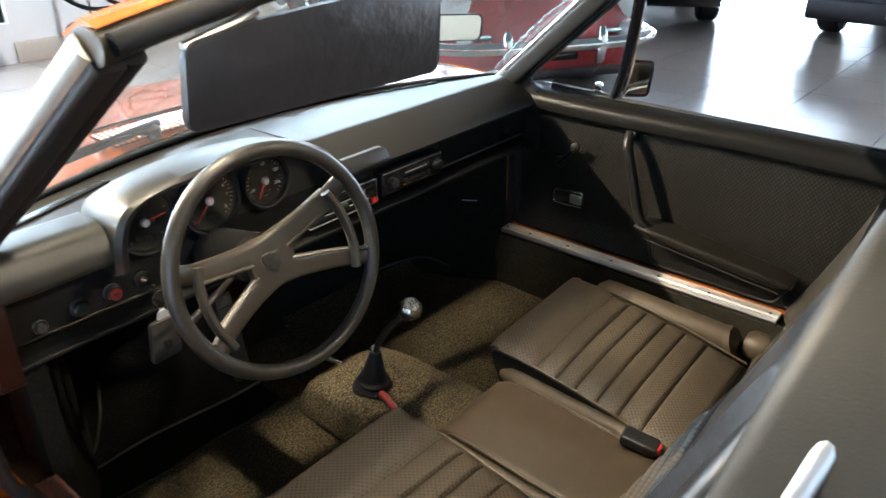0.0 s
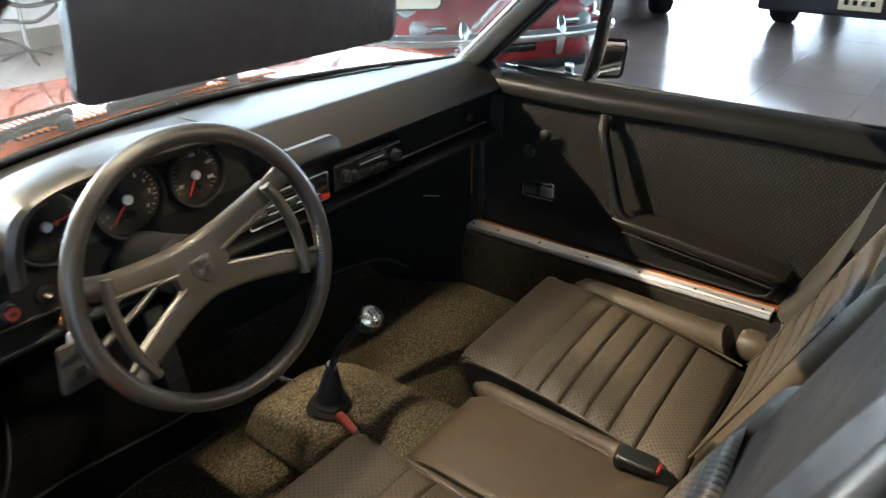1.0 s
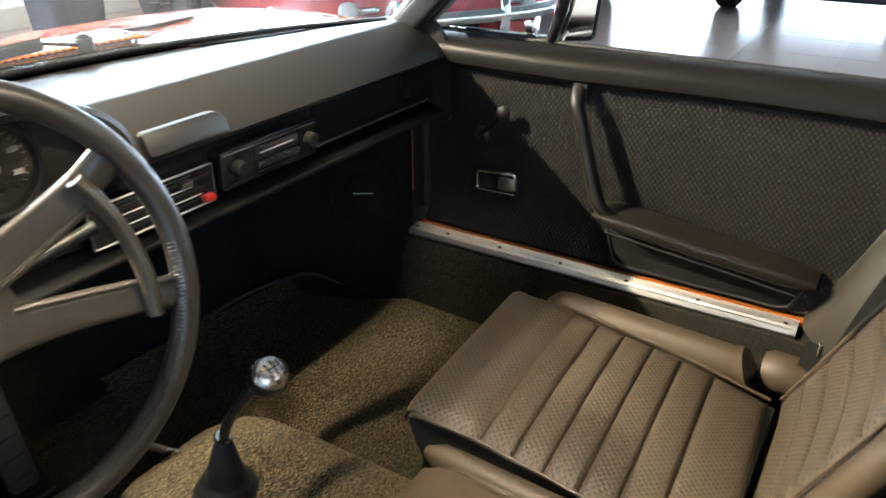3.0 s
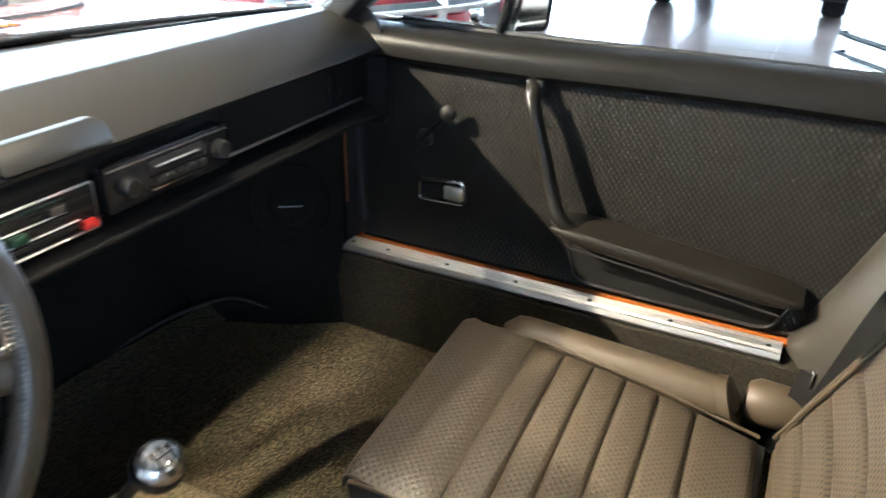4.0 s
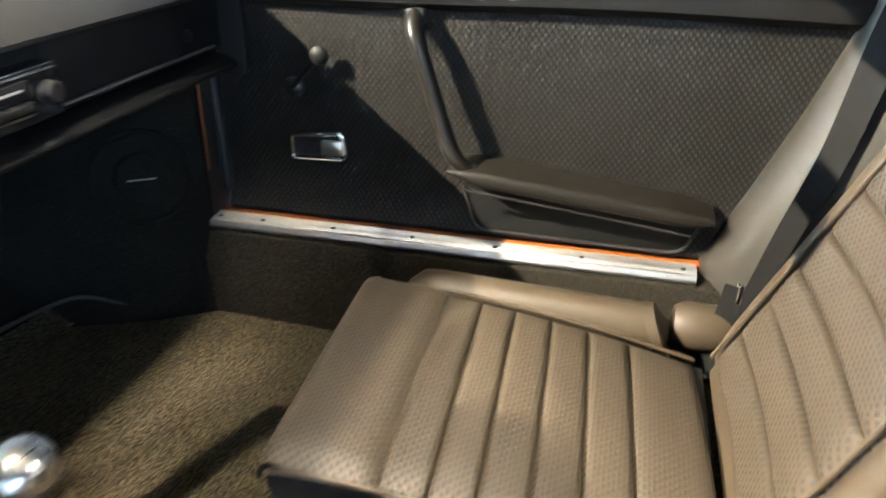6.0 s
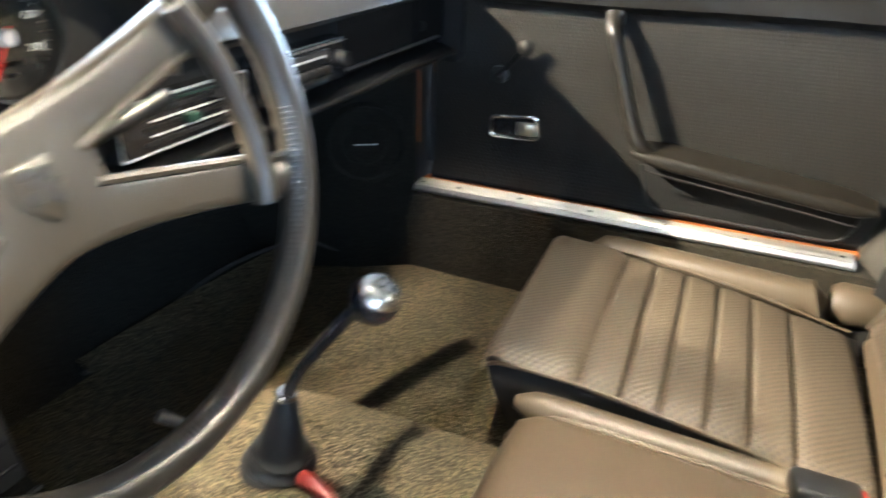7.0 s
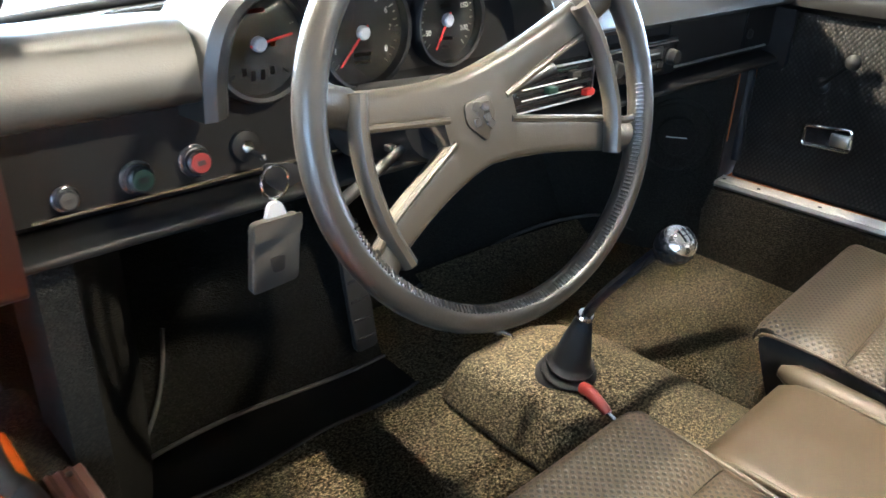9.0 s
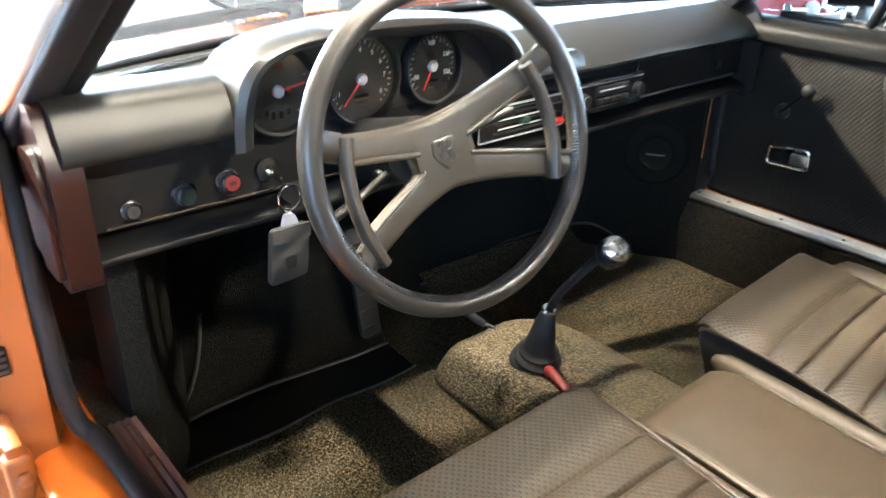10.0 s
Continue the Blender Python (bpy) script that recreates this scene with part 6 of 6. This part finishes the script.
def white_car():
    m = Matrix.Translation((3.46, -0.41, 0.0)) @ pose(0, 0, 0, 0, 0, 216.9)  # its nose at the origin, its tail along +y
    c = thing("white_sports_car", "low white sports car with a dark bumper line", "car", at=m.translation)
    f = m @ pose(0, 0, 0, 0, 0, 180)
    car_shell(c, f, [(0.0, 0.66, 0.20, 0.50, 0.54), (0.05, 0.77, 0.17, 0.56, 0.60), (0.4, 0.84, 0.17, 0.64, 0.70), (1.2, 0.86, 0.17, 0.76, 0.82), (1.8, 0.86, 0.17, 0.82, 1.20), (2.7, 0.86, 0.17, 0.84, 1.24), (3.6, 0.84, 0.20, 0.80, 0.94), (4.2, 0.74, 0.28, 0.66, 0.74)], WHITE_PAINT)
    car_windows(c, f, (1.2, 0.86, 0.17, 0.76, 0.82), (1.8, 0.86, 0.17, 0.82, 1.20), (2.7, 0.86, 0.17, 0.84, 1.24), (3.6, 0.84, 0.20, 0.80, 0.94))
    for z0, z1 in ((0.300, 0.325), (0.205, 0.225)):
        part("bumper_line", tube([m @ Vector(p) for p in ((-0.865, 0.62, (z0 + z1) / 2), (-0.80, 0.10, (z0 + z1) / 2), (-0.62, -0.012, (z0 + z1) / 2), (0.62, -0.012, (z0 + z1) / 2), (0.80, 0.10, (z0 + z1) / 2), (0.865, 0.62, (z0 + z1) / 2))], (z1 - z0) / 2, 8, 5), RUBBER, c, "dark rubber bumper line")
    for s in (-1, 1):
        part("side_marker", box(s * 0.815 - 0.02, s * 0.815 + 0.02, 0.12, 0.20, 0.41, 0.47, 0.006, 2, m=m), STEEL, c, "dark side marker")
        for y in (0.85, 3.25):
            wheel(c, m @ Vector((s * 0.74, y, 0.31)), m.to_3x3() @ Vector((s, 0, 0)), 0.31, 0.20, RIM)
    return c


white_car()


def motorcycle(place, turn, paint, label):
    m = Matrix.Translation(place) @ pose(0, 0, 0, 0, 0, turn)
    c = thing("motorcycle", label, "motorcycle", "parked motorcycles", at=place)
    for y in (0.0, 1.35):
        f = m @ aim((0, y, 0.31), (1, 0, 0))
        ty = part("wheel", turned([(0.22, -0.05), (0.28, -0.05), (0.31, -0.02), (0.31, 0.02), (0.28, 0.05), (0.22, 0.05)], 28, f), TYRE, c, "black motorcycle tyre")
        part("disc", turned([(0.22, -0.012), (0.22, 0.012), (0.03, 0.02), (0.001, 0.02)], 20, f), RIM, ty, "bright wheel disc")
    part("engine", box(-0.17, 0.17, 0.50, 0.92, 0.22, 0.58, 0.05, 3, m=m), STEEL, c, "dark engine block")
    for s in (-1, 1):
        part("fork", tube([m @ Vector((s * 0.09, 0.0, 0.31)), m @ Vector((s * 0.09, 0.14, 0.66)), m @ Vector((s * 0.09, 0.24, 0.92))], 0.024, 10, 3), CHROME, c, "chrome fork leg")
        part("exhaust", tube([m @ Vector((s * 0.14, 0.50, 0.34)), m @ Vector((s * 0.18, 0.8, 0.26)), m @ Vector((s * 0.19, 1.5, 0.30))], 0.035, 12, 4), CHROME, c, "chrome exhaust")
    part("tank", tube([m @ Vector((0, 0.34, 0.80)), m @ Vector((0, 0.55, 0.84)), m @ Vector((0, 0.82, 0.76))], lambda t: 0.05 + 0.11 * math.sin(math.pi * (0.12 + 0.8 * t)), 16, 6), paint, c, "painted fuel tank")
    part("saddle", tube([m @ Vector((0, 0.80, 0.76)), m @ Vector((0, 1.05, 0.75)), m @ Vector((0, 1.45, 0.82))], lambda t: 0.07 + 0.06 * math.sin(math.pi * (0.1 + 0.75 * t)), 14, 6, flat=0.6), VINYL, c, "black saddle")
    part("front_fender", tube([m @ Vector((0, 0.33 * math.cos(a) * -1, 0.31 + 0.35 * math.sin(a))) for a in [radians(20 + 14 * k) for k in range(9)]], 0.06, 10, 2, flat=0.35), paint, c)
    part("headlamp", turned([(0.06, -0.12), (0.10, -0.02), (0.105, 0.02), (0.09, 0.035), (0.001, 0.05)], 24, m @ aim((0, 0.02, 0.80), (0, -1, 0))), LAMP_GLASS, c, "round headlamp")
    part("handlebar", tube([m @ Vector(p) for p in ((-0.38, 0.36, 0.98), (-0.2, 0.24, 1.0), (0, 0.24, 0.96), (0.2, 0.24, 1.0), (0.38, 0.36, 0.98))], 0.013, 8, 5), CHROME, c)
    return c


motorcycle((3.05, 4.35, 0), -28, BLACK_PAINT, "black motorcycle with a round headlamp on its stand")
motorcycle((3.95, 4.30, 0), -24, RED_PAINT, "red and black motorcycle parked by the wall")


def bin_planter(place):
    b = thing("storage_bin", "tall tapered dark blue bin on the showroom floor", "bin", at=place)
    part("bin_body", rings([[Vector((place[0] + u * k, place[1] + v * k, z)) for u, v in rounded([(-0.24, -0.20), (0.24, -0.20), (0.24, 0.20), (-0.24, 0.20)], 0.06, 4)] for z, k in ((0.0, 0.72), (0.02, 0.76), (0.85, 1.0), (0.88, 1.04), (0.88, 0.98), (0.80, 0.94))]), BLUE_CLOTH, b)
    part("bin_label", box(place[0] - 0.06, place[0] + 0.06, place[1] - 0.207, place[1] - 0.199, 0.62, 0.72, 0.002), LAMP_GLASS, b, "pale label")


bin_planter((2.55, 4.95, 0.0))


def hose_stand(place):
    h = thing("hose_stand", "steel stand with a tray and looped black hoses", "stand", at=place)
    x, y, _ = place
    part("upright", tube([(x, y, 0.004), (x, y, 0.7), (x, y, 1.5)], 0.016, 10, 2), CHROME, h, "bright upright pole")
    for a in (0.3, 2.4, 4.5):
        part("stand_foot", tube([(x, y, 0.10), (x + 0.2 * math.cos(a), y + 0.2 * math.sin(a), 0.016)], 0.012, 8, 0), STEEL, h)
    tray = part("tray", box(x + 0.03, x + 0.55, y - 0.22, y + 0.16, 0.60, 0.625, 0.006, 2), BROWN_TRIM, h, "red-brown tray")
    part("tray_bracket", box(x - 0.02, x + 0.10, y - 0.02, y + 0.02, 0.585, 0.60, 0.003), STEEL, h)
    part("bottle", box(x + 0.30, x + 0.42, y - 0.12, y - 0.04, 0.627, 0.675, 0.012, 2), RED_PLASTIC, h, "small red tool on the tray")
    part("rag", box(x + 0.16, x + 0.26, y - 0.14, y - 0.05, 0.627, 0.650, 0.010, 2), LAMP_GLASS, h, "white rag on the tray")
    part("hose", tube([(x - 0.34, y - 0.05, 1.40), (x - 0.36, y - 0.06, 0.95), (x - 0.30, y - 0.08, 0.62), (x - 0.05, y - 0.10, 0.42), (x + 0.30, y - 0.10, 0.44), (x + 0.55, y - 0.08, 0.60), (x + 0.62, y - 0.06, 1.1)], 0.017, 8, 8), RUBBER, h, "looped black hose")
    part("hose", tube([(x + 0.05, y - 0.04, 0.80), (x + 0.08, y - 0.10, 0.50), (x + 0.22, y - 0.12, 0.40), (x + 0.05, y - 0.12, 0.30), (x - 0.20, y - 0.12, 0.33), (x - 0.26, y - 0.12, 0.24), (x - 0.08, y - 0.12, 0.14), (x - 0.02, y - 0.12, 0.02)], 0.015, 8, 8), RUBBER, h, "looped black hose")
    return h


hose_stand((1.78, 5.55, 0.0))

# ---- showroom floor tiles ----
PITCH = 0.60


def tile_mesh():
    bm = box(-PITCH / 2 + 0.002, PITCH / 2 - 0.002, -PITCH / 2 + 0.002, PITCH / 2 - 0.002, -0.008, 0.0)
    me = bpy.data.meshes.new("tile")
    bm.to_mesh(me)
    bm.free()
    me.materials.append(TILE)
    return me


TILE_MESH = tile_mesh()
floor_ob = bpy.data.objects["floor"]
near, rest = [], None
cells = [(XW + PITCH * (i + 0.5), YS + PITCH * (j + 0.5)) for i in range(int((XE - XW) / PITCH) + 1) for j in range(int((YN - YS) / PITCH) + 1)]
for x, y in cells:
    if 1.2 < x < 10.5 and -1.6 < y < 5.8:
        near.append((x, y))
for x, y in near[:300]:
    t = new("tile", TILE_MESH)
    t.parent, t.location = floor_ob, (x, y, 0)
verts, faces = [], []
for x, y in [c for c in cells if c not in set(near[:300])]:
    h, n = PITCH / 2 - 0.002, len(verts)
    verts += [(x - h, y - h, 0), (x + h, y - h, 0), (x + h, y + h, 0), (x - h, y + h, 0), (x - h, y - h, -0.008), (x + h, y - h, -0.008), (x + h, y + h, -0.008), (x - h, y + h, -0.008)]
    faces += [(n, n + 1, n + 2, n + 3), (n, n + 4, n + 5, n + 1), (n + 1, n + 5, n + 6, n + 2), (n + 2, n + 6, n + 7, n + 3), (n + 3, n + 7, n + 4, n)]
me = bpy.data.meshes.new("far_tiles")
me.from_pydata(verts, [], faces)
me.materials.append(TILE)
far = tagged(new("far_tiles", me), kind="stuff")
far.parent = floor_ob
